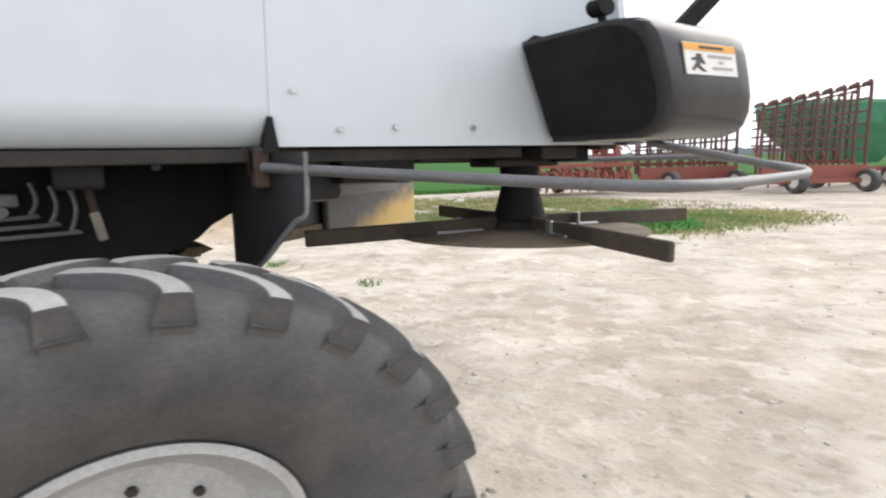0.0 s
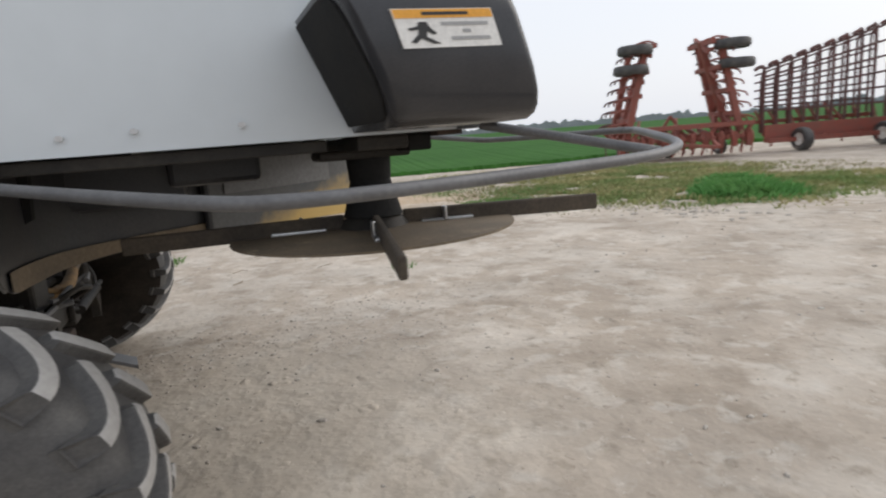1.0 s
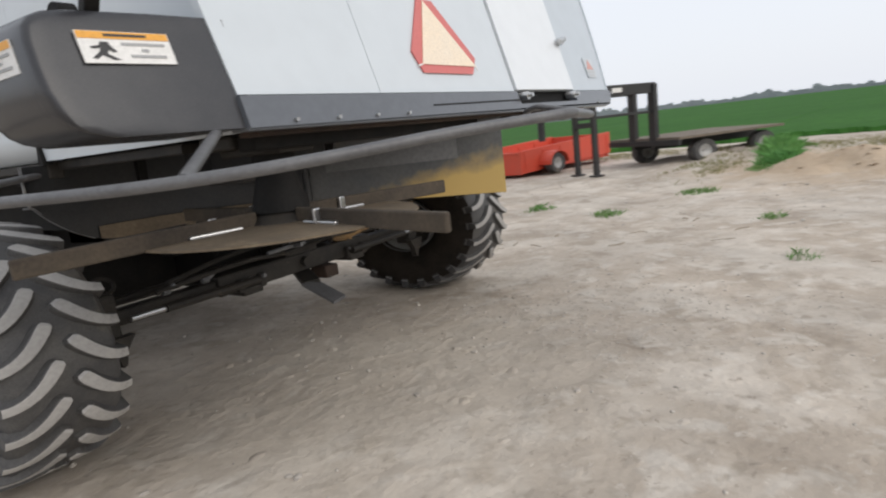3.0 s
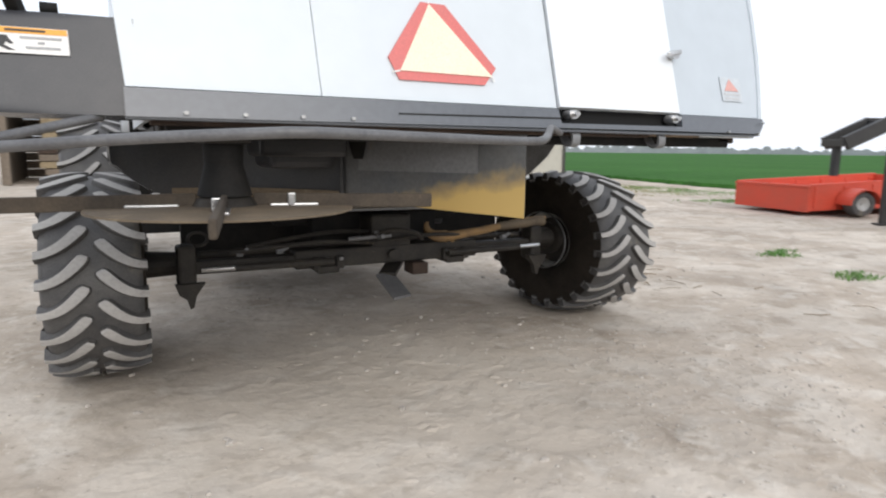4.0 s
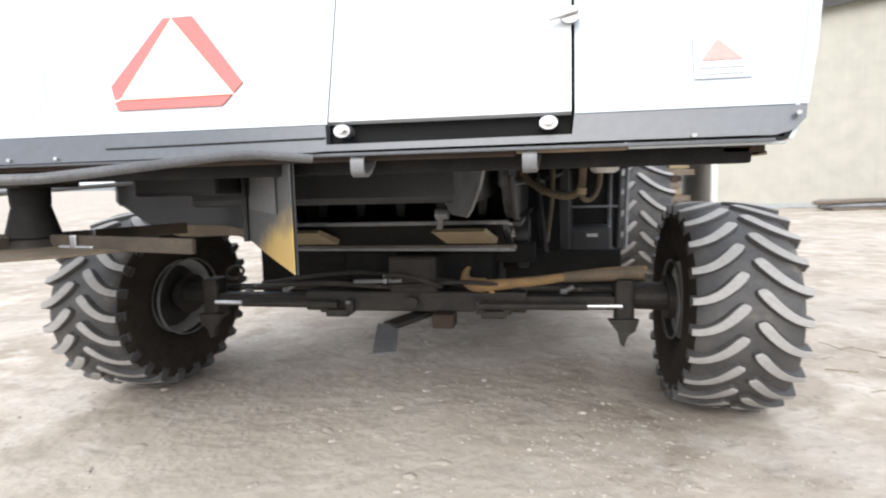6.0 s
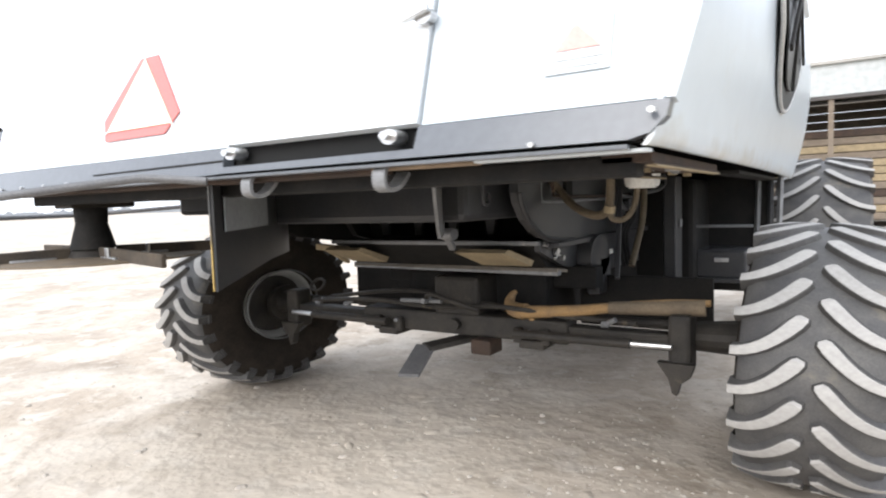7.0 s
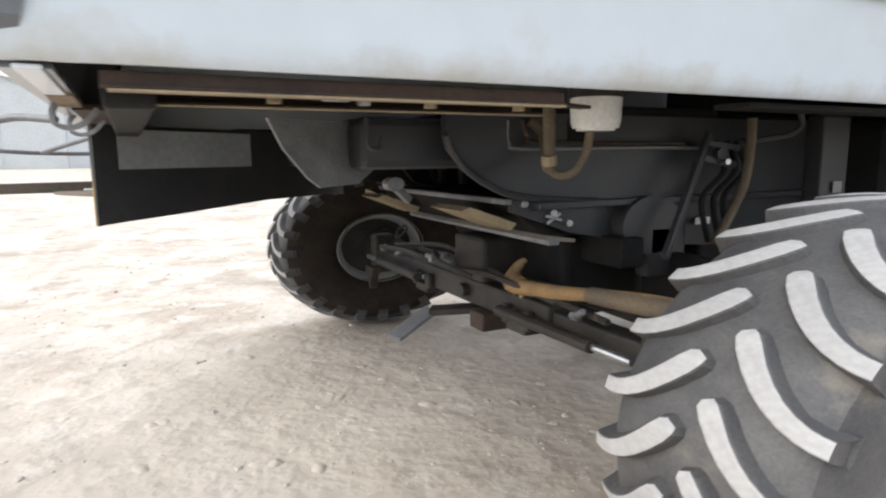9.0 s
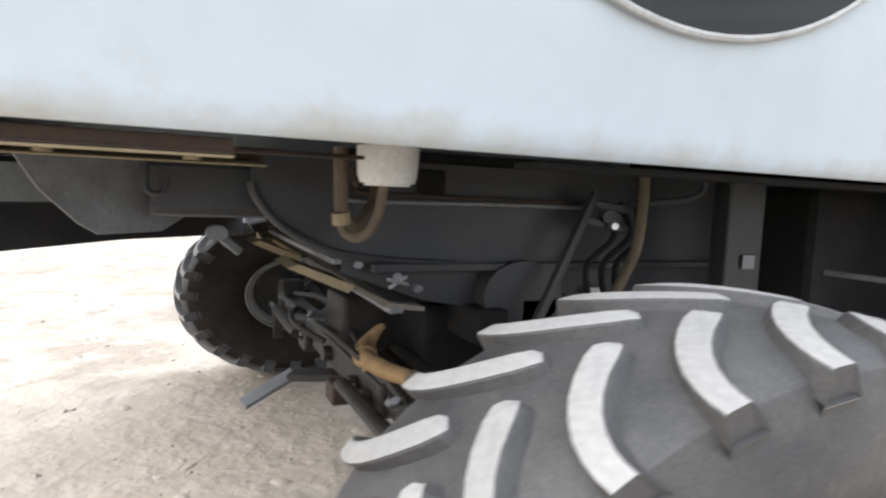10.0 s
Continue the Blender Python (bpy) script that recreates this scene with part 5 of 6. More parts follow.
def cultivator():
    """Folded field cultivator: a low red frame and two upright wings set with tines and gauge wheels."""
    c = thing("field_cultivator", "faded red folding field cultivator with upright wings", "cultivator", frame_at(12.85, -13.0, -110.9))
    frame_bars = []
    for y in (-0.9, 0.0, 0.9):
        frame_bars.append(bar((-1.7, y, 0.62), (2.2, y, 0.62), 0.10, 0.10))
    for x in (-1.6, -0.5, 0.6, 1.7):
        frame_bars.append(bar((x, -1.0, 0.62), (x, 1.0, 0.62), 0.10, 0.09))
    for y in (-0.95, -0.3, 0.35, 0.95):
        frame_bars.append(bar((-1.8, y, 0.98), (2.3, y, 0.98), 0.13, 0.13))
    for x in (-1.5, -0.2, 0.9, 2.0):
        frame_bars.append(bar((x, -0.9, 0.62), (x + 0.3, -0.9, 1.0), 0.10, 0.10))
        frame_bars.append(bar((x, 0.9, 0.62), (x - 0.3, 0.9, 1.0), 0.10, 0.10))
    part("main_frame", join(*frame_bars), IMPL_RED, c, "faded red box-section frame")
    part("hitch", join(bar((-0.6, -1.0, 0.55), (0.2, -3.0, 0.42), 0.09, 0.09), bar((1.0, -1.0, 0.55), (0.3, -3.0, 0.42), 0.09, 0.09)), IMPL_RED, c)
    for x in (-1.2, 0.0, 1.2):
        part("lift_cylinder", tube([(x, -0.6, 0.75), (x + 0.4, 0.3, 1.25)], 0.05, 8), IMPL_RED, c)
    part("mast", join(bar((-0.4, 0, 0.6), (0.1, 0, 1.35), 0.08, 0.08), bar((0.6, 0, 0.6), (0.1, 0, 1.35), 0.08, 0.08)), IMPL_RED, c)
    for x in (-1.3, 1.9, 0.2):
        farm_wheel(c, x, 0.5, 0.28, 0.36, 0.22)
    for k in range(10):
        x = -1.75 + 0.43 * k
        part("cross_member", bar((x, -1.0, 0.45 + 0.1 * (k % 3)), (x + 0.15, 1.0, 0.95 - 0.12 * (k % 2)), 0.10, 0.13), IMPL_RED, c)
        part("shank_bracket", box(x - 0.08, x + 0.08, -1.05, -0.88, 0.30, 0.75, 0.01), IMPL_RED, c)
    for k in range(9):
        x = -1.7 + 0.48 * k
        part("shank", tube(smooth_line([(x, 0.9, 0.6), (x, 1.1, 0.5), (x, 1.05, 0.25), (x, 0.85, 0.08)], 3), 0.02, 6), TINE, c)
    for k in range(14):
        x = -1.8 + 0.3 * k
        part("spring_shank", join(tube(smooth_line([(x, -0.9, 0.64), (x, -1.15, 0.78), (x, -1.3, 0.55), (x + 0.02, -1.12, 0.12)], 3), 0.028, 5), box(x - 0.05, x + 0.05, -0.98, -0.82, 0.52, 0.74, 0.008)), IMPL_RED, c, "red curved spring shank")
        part("spring_shank", join(tube(smooth_line([(x + 0.12, 0.0, 0.64), (x + 0.12, -0.25, 0.82), (x + 0.12, -0.4, 0.55), (x + 0.14, -0.2, 0.12)], 3), 0.028, 5), box(x + 0.07, x + 0.17, -0.08, 0.08, 0.52, 0.74, 0.008)), IMPL_RED, c, "red curved spring shank")
    for side, base, top in ((-1, -1.55, -0.65), (1, 1.95, 1.05)):
        beams = []
        for y in (-0.8, 0.0, 0.8):
            beams.append(bar((base, y, 0.75), (top + side * 0.25 * (y != 0), y, 3.55), 0.19, 0.19))
        for s in (0.2, 0.45, 0.7, 0.97):
            x, z = base + (top - base) * s, 0.75 + 2.8 * s
            beams.append(bar((x, -0.9, z), (x, 0.9, z), 0.14, 0.14))
            beams.append(bar((x - 0.1, -0.8, z - 0.3), (x + 0.15, 0.8, z + 0.25), 0.10, 0.12))
        part("wing_frame", join(*beams), IMPL_RED, c, "upright faded red wing")
        for s in (0.15, 0.3, 0.42, 0.55, 0.66, 0.78, 0.9, 1.0):
            for y in (-0.75, -0.25, 0.3, 0.8):
                x, z = base + (top - base) * s, 0.75 + 2.8 * s
                d = 0.55
                part("shank", tube(smooth_line([(x, y, z), (x + side * 0.22, y, z + 0.06), (x + side * d, y, z - 0.02), (x + side * (d + 0.06), y, z - 0.14)], 3), 0.030, 5), IMPL_RED if y < 0 else TINE, c, "curved tine")
        for z, dx in ((3.35, 0.35), (2.78, 0.30)):
            x = base + (top - base) * (z - 0.75) / 2.8
            w = farm_wheel(c, x + side * (dx + (0.4 if side > 0 else 0.15)), -0.85, z, 0.52, 0.34)
            w.matrix_basis = Matrix.LocRotScale((x + side * (dx + 0.2), -0.85, z), Euler((0, radians(90), 0)), (0.8, 1, 1))
            part("wheel_arm", bar((x, -0.6, z - 0.1), (x + side * (dx + 0.2), -0.8, z), 0.07, 0.07), IMPL_RED, c)
    return c


cultivator()


def harrow(x, y, heading, length, low, h0, h1, bars, label):
    """Upright harrow racks folded on a long red carrier."""
    c = thing("folding_harrow", label, "harrow", frame_at(x, y, heading), group="harrows in the row")
    part("carrier", join(bar((-length / 2, 0, 0.62), (length / 2, 0, 0.62), 0.14, 0.22), bar((-length / 2, 0.5, 0.95), (length / 2, 0.5, 0.95), 0.10, 0.12), bar((-length / 2, -0.3, 0.36), (length / 2, -0.3, 0.36), 0.10, 0.14)), IMPL_RED, c, "long faded red carrier beam")
    part("skirt", box(-length / 2, length / 2, -0.12, -0.06, 0.30, 0.85, 0.01), IMPL_RED, c, "faded red side plate")
    for k in range(bars):
        s = k / (bars - 1)
        px = -length / 2 + length * s
        top = h0 + (h1 - h0) * s
        part("upright", tube(smooth_line([(px, 0, 0.6), (px, 0.02, 1.2), (px + 0.02, 0, top - 0.12), (px - 0.10, 0, top + 0.02), (px - 0.28, 0, top - 0.06)], 4), 0.058, 6), TINE, c, "curved upright arm")
    for j in range(6):
        z0, z1 = low + (h0 - low - 0.05) * j / 5, low + (h1 - low - 0.05) * j / 5
        part("tooth_bar", bar((-length / 2, 0.03, z0), (length / 2, 0.03, z1), 0.06, 0.065), TINE, c, "toothed harrow bar")
        teeth = []
        for k in range(int(length / 0.22)):
            s = (k + 0.5) / int(length / 0.22)
            px, pz = -length / 2 + length * s, z0 + (z1 - z0) * s
            teeth.append(bar((px, 0.03, pz), (px - 0.02, -0.16, pz - 0.03), 0.03, 0.03, 0.0))
        tagged(part("tooth_row", join(*teeth), TINE, c), kind="stuff")
    rng = random.Random(int(length * 10))
    for k in range(bars - 1):
        px = -length / 2 + length * (k + 0.45) / (bars - 1)
        top = h0 + (h1 - h0) * (k + 0.45) / (bars - 1) - 0.3
        part("rear_upright", tube(smooth_line([(px, 0.55, 0.6), (px, 0.55, 1.3), (px + 0.03, 0.52, top), (px + 0.16, 0.5, top + 0.08)], 4), 0.045, 6), TINE, c, "curved upright arm of the rear rack")
        part("brace", bar((px, 0.05, 0.5 + 0.1 * (k % 3)), (px + rng.uniform(-0.3, 0.3), 0.55, 1.25 + 0.2 * rng.random()), 0.05, 0.07), IMPL_RED, c)
    for j in range(5):
        z = low + 0.15 + (h0 - low - 0.35) * j / 4
        part("rear_tooth_bar", bar((-length / 2, 0.55, z), (length / 2, 0.55, z + (h1 - h0) * j / 4), 0.05, 0.055), TINE, c, "toothed bar of the rear rack")
    for k in range(7):
        px = -length / 2 + length * (k + 0.5) / 7
        part("lower_arm", bar((px - 0.2, -0.35, 0.22 + 0.1 * (k % 2)), (px + 0.25, 0.3, 0.62), 0.06, 0.09), IMPL_RED, c)
    for px in (-length * 0.25, length * 0.42):
        farm_wheel(c, px, -0.5, 0.36, 0.48, 0.26, WHITE_PL)
    return c


harrow(10.9, -17.5, -110.9, 3.9, 1.30, 2.62, 3.72, 10, "rust-red folding harrow with tall toothed racks")
harrow(7.2, -18.7, -117.0, 3.6, 1.35, 2.75, 3.4, 9, "rust-red folding harrow beside the green wagon")


def wagon():
    c = thing("grain_wagon", "green gravity grain wagon with sloping hopper sides", "wagon", frame_at(8.4, -22.9, -117))
    rows = [(2.4, 1.3, 3.05), (2.5, 1.36, 2.92), (2.4, 1.32, 2.25), (1.1, 0.6, 0.85)]
    part("hopper", loft([[(-a, -b, z), (a, -b, z), (a, b, z), (-a, b, z)] for a, b, z in rows]), IMPL_GREEN, c, "green steel hopper")
    for k in range(7):
        x = -2.1 + 0.7 * k
        part("rib", bar((x, -1.37, 2.92), (x, -1.34, 2.25), 0.06, 0.05), IMPL_GREEN, c)
    part("chassis", join(bar((-2.2, -0.5, 0.62), (2.2, -0.5, 0.62), 0.12, 0.16), bar((-2.2, 0.5, 0.62), (2.2, 0.5, 0.62), 0.12, 0.16)), IMPL_RED, c)
    for x in (-1.5, 1.5):
        for y in (-0.85, 0.85):
            farm_wheel(c, x, y, 0.36, 0.48, 0.3, WHITE_PL)


wagon()


def orange_trailer():
    c = thing("utility_trailer", "low orange utility trailer with steel sides", "trailer", frame_at(12.66, 6.05, -11.5))
    part("bed", box(-1.98, 1.98, -0.92, 0.92, 0.12, 0.19, 0.01), ORANGE, c, "orange bed")
    for y in (-0.95, 0.95):
        side = part("side_board", prism([(-2.0, 0.10), (2.0, 0.22), (2.0, 0.76), (-2.0, 0.60)], y - 0.025, y + 0.025, lambda u, v, d: (u, d, v)), ORANGE, c, "orange steel side")
        for k in range(6):
            part("stake", box(-1.9 + 0.74 * k, -1.84 + 0.74 * k, y - 0.045, y + 0.045, 0.16, 0.58 + 0.022 * k, 0.004), ORANGE, side)
        part("top_rail", bar((-2.0, y, 0.605), (2.0, y, 0.765), 0.06, 0.05), ORANGE, side)
    tail = part("tailgate", box(-2.04, -1.98, -0.97, 0.97, 0.08, 0.575, 0.008), ORANGE, c, "faded orange tailgate")
    part("tailgate_rail", box(-2.06, -1.97, -0.98, 0.98, 0.56, 0.61, 0.008), ORANGE, tail)
    part("front_board", box(1.97, 2.03, -0.95, 0.95, 0.22, 0.76, 0.006), ORANGE, c, "orange front board")
    for y in (-1.16, 1.16):
        guard = [(0.42 * math.cos(a), 0.42 * math.sin(a)) for a in np.linspace(0, math.pi, 13)] + [(0.38 * math.cos(a), 0.38 * math.sin(a)) for a in np.linspace(math.pi, 0, 13)]
        part("mudguard", prism(guard, y - 0.17, y + 0.17, lambda u, v, d: (u - 0.95, d, 0.24 + v * ZS)), ORANGE, c, "orange mudguard")
        w = farm_wheel(c, -0.95, y, 0.25, 0.33, 0.22)
        w.matrix_basis = Matrix.LocRotScale((-0.95, y, 0.25), Euler((0, 0, radians(90))), (1, 1, ZS))
    part("axle", bar((-0.95, -1.1, 0.24), (-0.95, 1.1, 0.24), 0.05, 0.05), FRAME, c)
    part("tongue", join(bar((2.0, -0.5, 0.26), (3.1, 0, 0.30), 0.07, 0.09), bar((2.0, 0.5, 0.26), (3.1, 0, 0.30), 0.07, 0.09)), ORANGE, c)


orange_trailer()


def gooseneck():
    c = thing("gooseneck_trailer", "black gooseneck flatbed trailer with a plank deck", "trailer", frame_at(10.28, 3.71, -33) @ Matrix.Scale(0.93, 4))
    for y in (-0.35, 0.35):
        part("neck_beam", join(bar((-1.35, y, 1.50), (-0.6, y, 1.88), 0.12, 0.24), bar((-0.68, y, 1.86), (1.6, y, 1.84), 0.12, 0.24), bar((1.55, y, 1.92), (1.55, y, 0.50), 0.12, 0.22)), TRAILER_BLACK, c, "black neck beam")
        part("deck_beam", bar((1.5, y, 0.52), (4.8, y, 0.50), 0.14, 0.20), TRAILER_BLACK, c, "black deck beam")
        part("landing_leg", bar((-0.15, y, 0.02), (-0.15, y, 1.80), 0.11, 0.11), TRAILER_BLACK, c, "black landing leg")
        part("leg_foot", box(-0.28, -0.02, y - 0.12, y + 0.12, 0.0, 0.03, 0.005), TRAILER_BLACK, c)
    part("coupler", tube([(-1.3, 0, 1.58), (-1.3, 0, 0.92)], 0.08, 10), TRAILER_BLACK, c, "black coupler post")
    part("coupler_tie", box(-1.40, -1.20, -0.38, 0.38, 1.45, 1.58, 0.01), TRAILER_BLACK, c)
    for x, half, z in ((-0.6, 0.4, 1.86), (-0.15, 0.4, 1.15), (1.5, 1.2, 0.56)):
        part("cross_beam", bar((x, -half, z), (x, half, z), 0.1, 0.12), TRAILER_BLACK, c)
    for y in (-0.35, 0.35):
        part("lower_brace", bar((-0.1, y, 1.30), (1.5, y, 1.30), 0.06, 0.06), TRAILER_BLACK, c)
    part("name_plate", box(0.35, 0.62, -0.425, -0.415, 1.80, 1.90, 0.002), LABEL_WHITE, c, "pale name plate")
    for k in range(11):
        y = -1.2 + 0.22 * k
        part("deck_plank", box(1.5, 4.8, y, y + 0.205, 0.62 + 0.004 * (k % 2), 0.68 + 0.004 * (k % 2), 0.006), WOOD, c, "weathered deck plank")
    for x in (2.4, 4.3):
        for y in (-0.95, 0.95):
            w = farm_wheel(c, x, y, 0.29, 0.38, 0.25)
            w.matrix_basis = Matrix.LocRotScale((x, y, 0.29), Euler((0, 0, radians(90))), (1, 1, ZS))


gooseneck()


def shed():
    """Cream ribbed-steel pole shed, gable end to the yard, with an open-fronted bay beside it."""
    x0, x1, y0, y1, eave, ridge = 6.35, 17.35, 21.5, 44.0, 6.15, 6.95
    xm = (x0 + x1) / 2
    s = thing("pole_shed", "cream ribbed-steel pole shed with dark brown trim and an open bay", "shed")
    for ya, yb in ((y0, y0 + 0.15), (y1 - 0.15, y1)):
        part("gable_wall", prism([(x0, 0), (x1, 0), (x1, eave), (xm, ridge), (x0, eave)], ya, yb, lambda u, v, d: (u, d, v)), CREAM, s, "cream ribbed steel wall")
    for x in (x0, x1 - 0.15):
        part("side_wall", box(x, x + 0.15, y0 + 0.15, y1 - 0.15, 0, eave, 0), CREAM, s, "cream ribbed steel wall")
    for a, b in ((x0 - 0.35, xm), (x1 + 0.35, xm)):
        za = eave - 0.35 * (ridge - eave) / (xm - x0)
        part("roof", prism([(a, za + 0.02), (b, ridge + 0.02), (b, ridge + 0.14), (a, za + 0.14)], y0 - 0.4, y1 + 0.4, lambda u, v, d: (u, d, v)), ROOF_METAL, s, "grey steel roof slope")
        part("barge_trim", prism([(a, za - 0.12), (b, ridge - 0.12), (b, ridge + 0.16), (a, za + 0.16)], y0 - 0.43, y0 - 0.405, lambda u, v, d: (u, d, v)), BROWN_TRIM, s, "dark brown barge trim")
    part("corner_trim", box(x1 - 0.14, x1 + 0.03, y0 - 0.03, y0 - 0.004, 0, eave, 0), BROWN_TRIM, s, "dark brown corner trim")
    part("corner_post", box(x0 - 0.16, x0 + 0.02, y0 - 0.05, y0 + 0.12, 0, 5.05, 0.01), CAR_WHITE, s, "white corner post")
    part("base_trim", box(x0, x1, y0 - 0.025, y0 - 0.003, 0.0, 0.16, 0), GREY_SIDING, s, "pale base trim")
    ribs = []
    n = 48
    for k in range(1, n):
        x = x0 + (x1 - x0) * k / n
        z = eave + (ridge - eave) * (1 - abs(x - xm) / (xm - x0)) - 0.1
        ribs.append(box(x - 0.02, x + 0.02, y0 - 0.010, y0 - 0.002, 0.17, z, 0))
    tagged(part("wall_ribs", join(*ribs), CREAM, s), kind="stuff")
    # open bay: fascia, roof, boarded back wall and posts
    b0, b1, yb = -4.6, x0 - 0.17, 27.5
    part("bay_fascia", box(b0, b1, y0 + 0.02, y0 + 0.08, 4.08, 5.02, 0.01), GREY_SIDING, s, "grey steel fascia over the open bay")
    part("fascia_trim", box(b0, b1, y0 - 0.01, y0 + 0.10, 3.96, 4.06, 0.01), BROWN_TRIM, s, "dark brown trim under the fascia")
    part("bay_roof", prism([(y0 - 0.1, 5.02), (yb + 0.2, 4.5), (yb + 0.2, 4.6), (y0 - 0.1, 5.12)], b0, b1, lambda u, v, d: (d, u, v)), ROOF_METAL, s, "grey steel roof of the bay")
    for k in range(14):
        part("wall_board", box(b0, b1, yb, yb + 0.04, 0.02 + 0.32 * k, 0.325 + 0.32 * k, 0.006), WOOD, s, "weathered brown board")
    part("bay_end_wall", box(b0, b0 + 0.1, y0 + 0.1, yb, 0, 4.4, 0), WOOD, s, "weathered brown end wall")
    for x in (b0 + 0.1, 1.5):
        part("bay_post", box(x, x + 0.15, y0 + 0.04, y0 + 0.19, 0, 4.08, 0.01), WOOD, s, "weathered bay post")


shed()


def lumber_stack():
    """Boards and beams stacked on bearers under the open bay."""
    c = thing("lumber_stack", "tall stack of weathered brown boards on tan bearers", "lumber")
    rng = random.Random(19)
    for k in range(3):
        part("bearer", box(-3.2 + 4.0 * k, -2.9 + 4.0 * k, 22.6, 24.4, 0.0, 0.24, 0.01), TAN, c, "tan timber bearer")
    for layer in range(12):
        z = 0.24 + 0.24 * layer
        back = 0.06 * rng.random()
        for row in range(2):
            x = -3.6 + rng.uniform(-0.15, 0.15)
            L = rng.uniform(9.0, 9.5)
            part("board", box(x, x + L, 22.6 + 0.85 * row + back, 23.4 + 0.85 * row + back, z + 0.01, z + 0.225, 0.012), (WOOD, TAN, WOOD, RUST)[(layer + row) % 4] if layer not in (6, 7) else TAN, c)


lumber_stack()


def pipe_pile():
    p = thing("pipe_pile", "low pile of pale irrigation pipes on the ground", "pipes")
    rng = random.Random(4)
    for k in range(9):
        x, y, z = 9.2 + 0.12 * (k % 5), 19.6 + 0.16 * (k % 5) + 0.3 * rng.random(), 0.10 + 0.14 * (k // 5)
        a = radians(rng.uniform(-8, 14))
        L = rng.uniform(1.2, 1.9)
        part("pipe", tube([(x - L * math.cos(a) + 1.3, y - L * math.sin(a), z), (x + L * math.cos(a) + 1.3, y + L * math.sin(a), z + 0.05)], 0.07, 10), (TUBE, GREY_SIDING, WOOD)[k % 3], p)
    part("support_block", box(9.3, 11.3, 19.5, 20.4, 0.0, 0.07, 0.01), WOOD, p, "grey timber under the pipes")


pipe_pile()


def yellow_header():
    c = thing("cutting_header", "dusty brown machine with a faded yellow top sheet", "implement", frame_at(-10.2, 20.0, 20))
    part("frame_tube", join(bar((-2.2, 0, 0.72), (2.2, 0, 0.72), 0.14, 0.16), bar((-2.2, 0.7, 1.25), (2.2, 0.7, 1.25), 0.14, 0.16)), RUST, c, "yellow box-section tube")
    part("back_sheet", prism([(0.0, 1.22), (0.75, 1.36), (0.8, 1.60), (0.72, 1.62), (0.62, 1.48), (0.0, 1.34)], -2.2, 2.2, lambda u, v, d: (d, u, v)), HEADER_YELLOW, c, "yellow back sheet")
    for x in (-2.2, -0.7, 0.8, 2.2):
        part("side_plate", prism([(-0.6, 0.25), (0.8, 0.3), (0.8, 1.55), (0.3, 1.6), (-0.2, 0.9)], x - 0.03, x + 0.03, lambda u, v, d: (d, u, v)), DUSTY, c, "dusty side plate")
    for k in range(4):
        part("reel_bar", tube([(-2.15, -0.5 + 0.1 * k, 0.9 + 0.22 * k), (2.15, -0.5 + 0.1 * k, 0.9 + 0.22 * k)], 0.03, 8), TUBE, c, "grey reel bar")
    part("skid", box(-2.1, 2.1, -0.5, 0.5, 0.0, 0.26, 0.03), FRAME, c, "dark skids")


yellow_header()


def far_building(x, y, heading, w, d, eave, ridge, name, label, wall):
    b = thing(name, label, "building", frame_at(x, y, heading))
    part("wall", box(-w / 2, w / 2, -d / 2, d / 2, 0, eave, 0), wall, b, "pale steel walls")
    part("gable", prism([(-w / 2, eave), (w / 2, eave), (0, ridge)], -d / 2, d / 2, lambda u, v, q: (u, q, v)), wall, b)
    for s in (-1, 1):
        part("roof", prism([(s * (w / 2 + 0.3), eave - 0.1), (0, ridge), (0, ridge + 0.2), (s * (w / 2 + 0.3), eave + 0.1)], -d / 2 - 0.3, d / 2 + 0.3, lambda u, v, q: (u, q, v)), ROOF_METAL, b, "grey roof slope")
    for k in range(4):
        part("corner_post", box(-w / 2 + (w - 0.3) * (k % 2), -w / 2 + (w - 0.3) * (k % 2) + 0.3, (-d / 2 - 0.02) if k < 2 else d / 2 - 0.28, (-d / 2 + 0.28) if k < 2 else d / 2 + 0.02, 0, eave, 0), GREY_SIDING, b)
    part("door", box(-w * 0.2, w * 0.2, -d / 2 - 0.06, -d / 2 - 0.01, 0, eave * 0.7, 0), GREY_SIDING, b, "large sliding door")


far_building(-92, -15, 80, 22, 16, 8.5, 11.8, "grain_shed", "tall pale grey steel shed across the yard", GREY_SIDING)
far_building(-105, 26, 85, 16, 12, 4.5, 7.0, "machine_shed", "low pale steel machine shed across the yard", CREAM)


def pickup(x, y, heading, paint, label):
    c = thing("pickup_truck", label, "truck", frame_at(x, y, heading), group="vehicles across the yard")
    body = [(-2.7, 0.45), (2.6, 0.45), (2.7, 0.85), (2.5, 1.0), (1.3, 1.05), (0.7, 1.55), (-0.6, 1.58), (-0.85, 1.05), (-2.7, 1.02)]
    part("body", prism(body, -0.9, 0.9, lambda u, v, d: (u, d, v * 0.95)), paint, c)
    for y0 in (-0.905, 0.895):
        part("window", prism([(0.55, 1.48), (-0.45, 1.5), (-0.55, 1.1), (1.05, 1.1)], y0, y0 + 0.01, lambda u, v, d: (u, d, v * 0.95)), GLASS_DARK, c, "dark side window")
    for wx in (-1.7, 1.7):
        for wy in (-0.8, 0.8):
            w = farm_wheel(c, wx, wy, 0.30, 0.38, 0.24)
            w.matrix_basis = Matrix.LocRotScale((wx, wy, 0.29), Euler((0, 0, radians(90))), (1, 1, ZS))


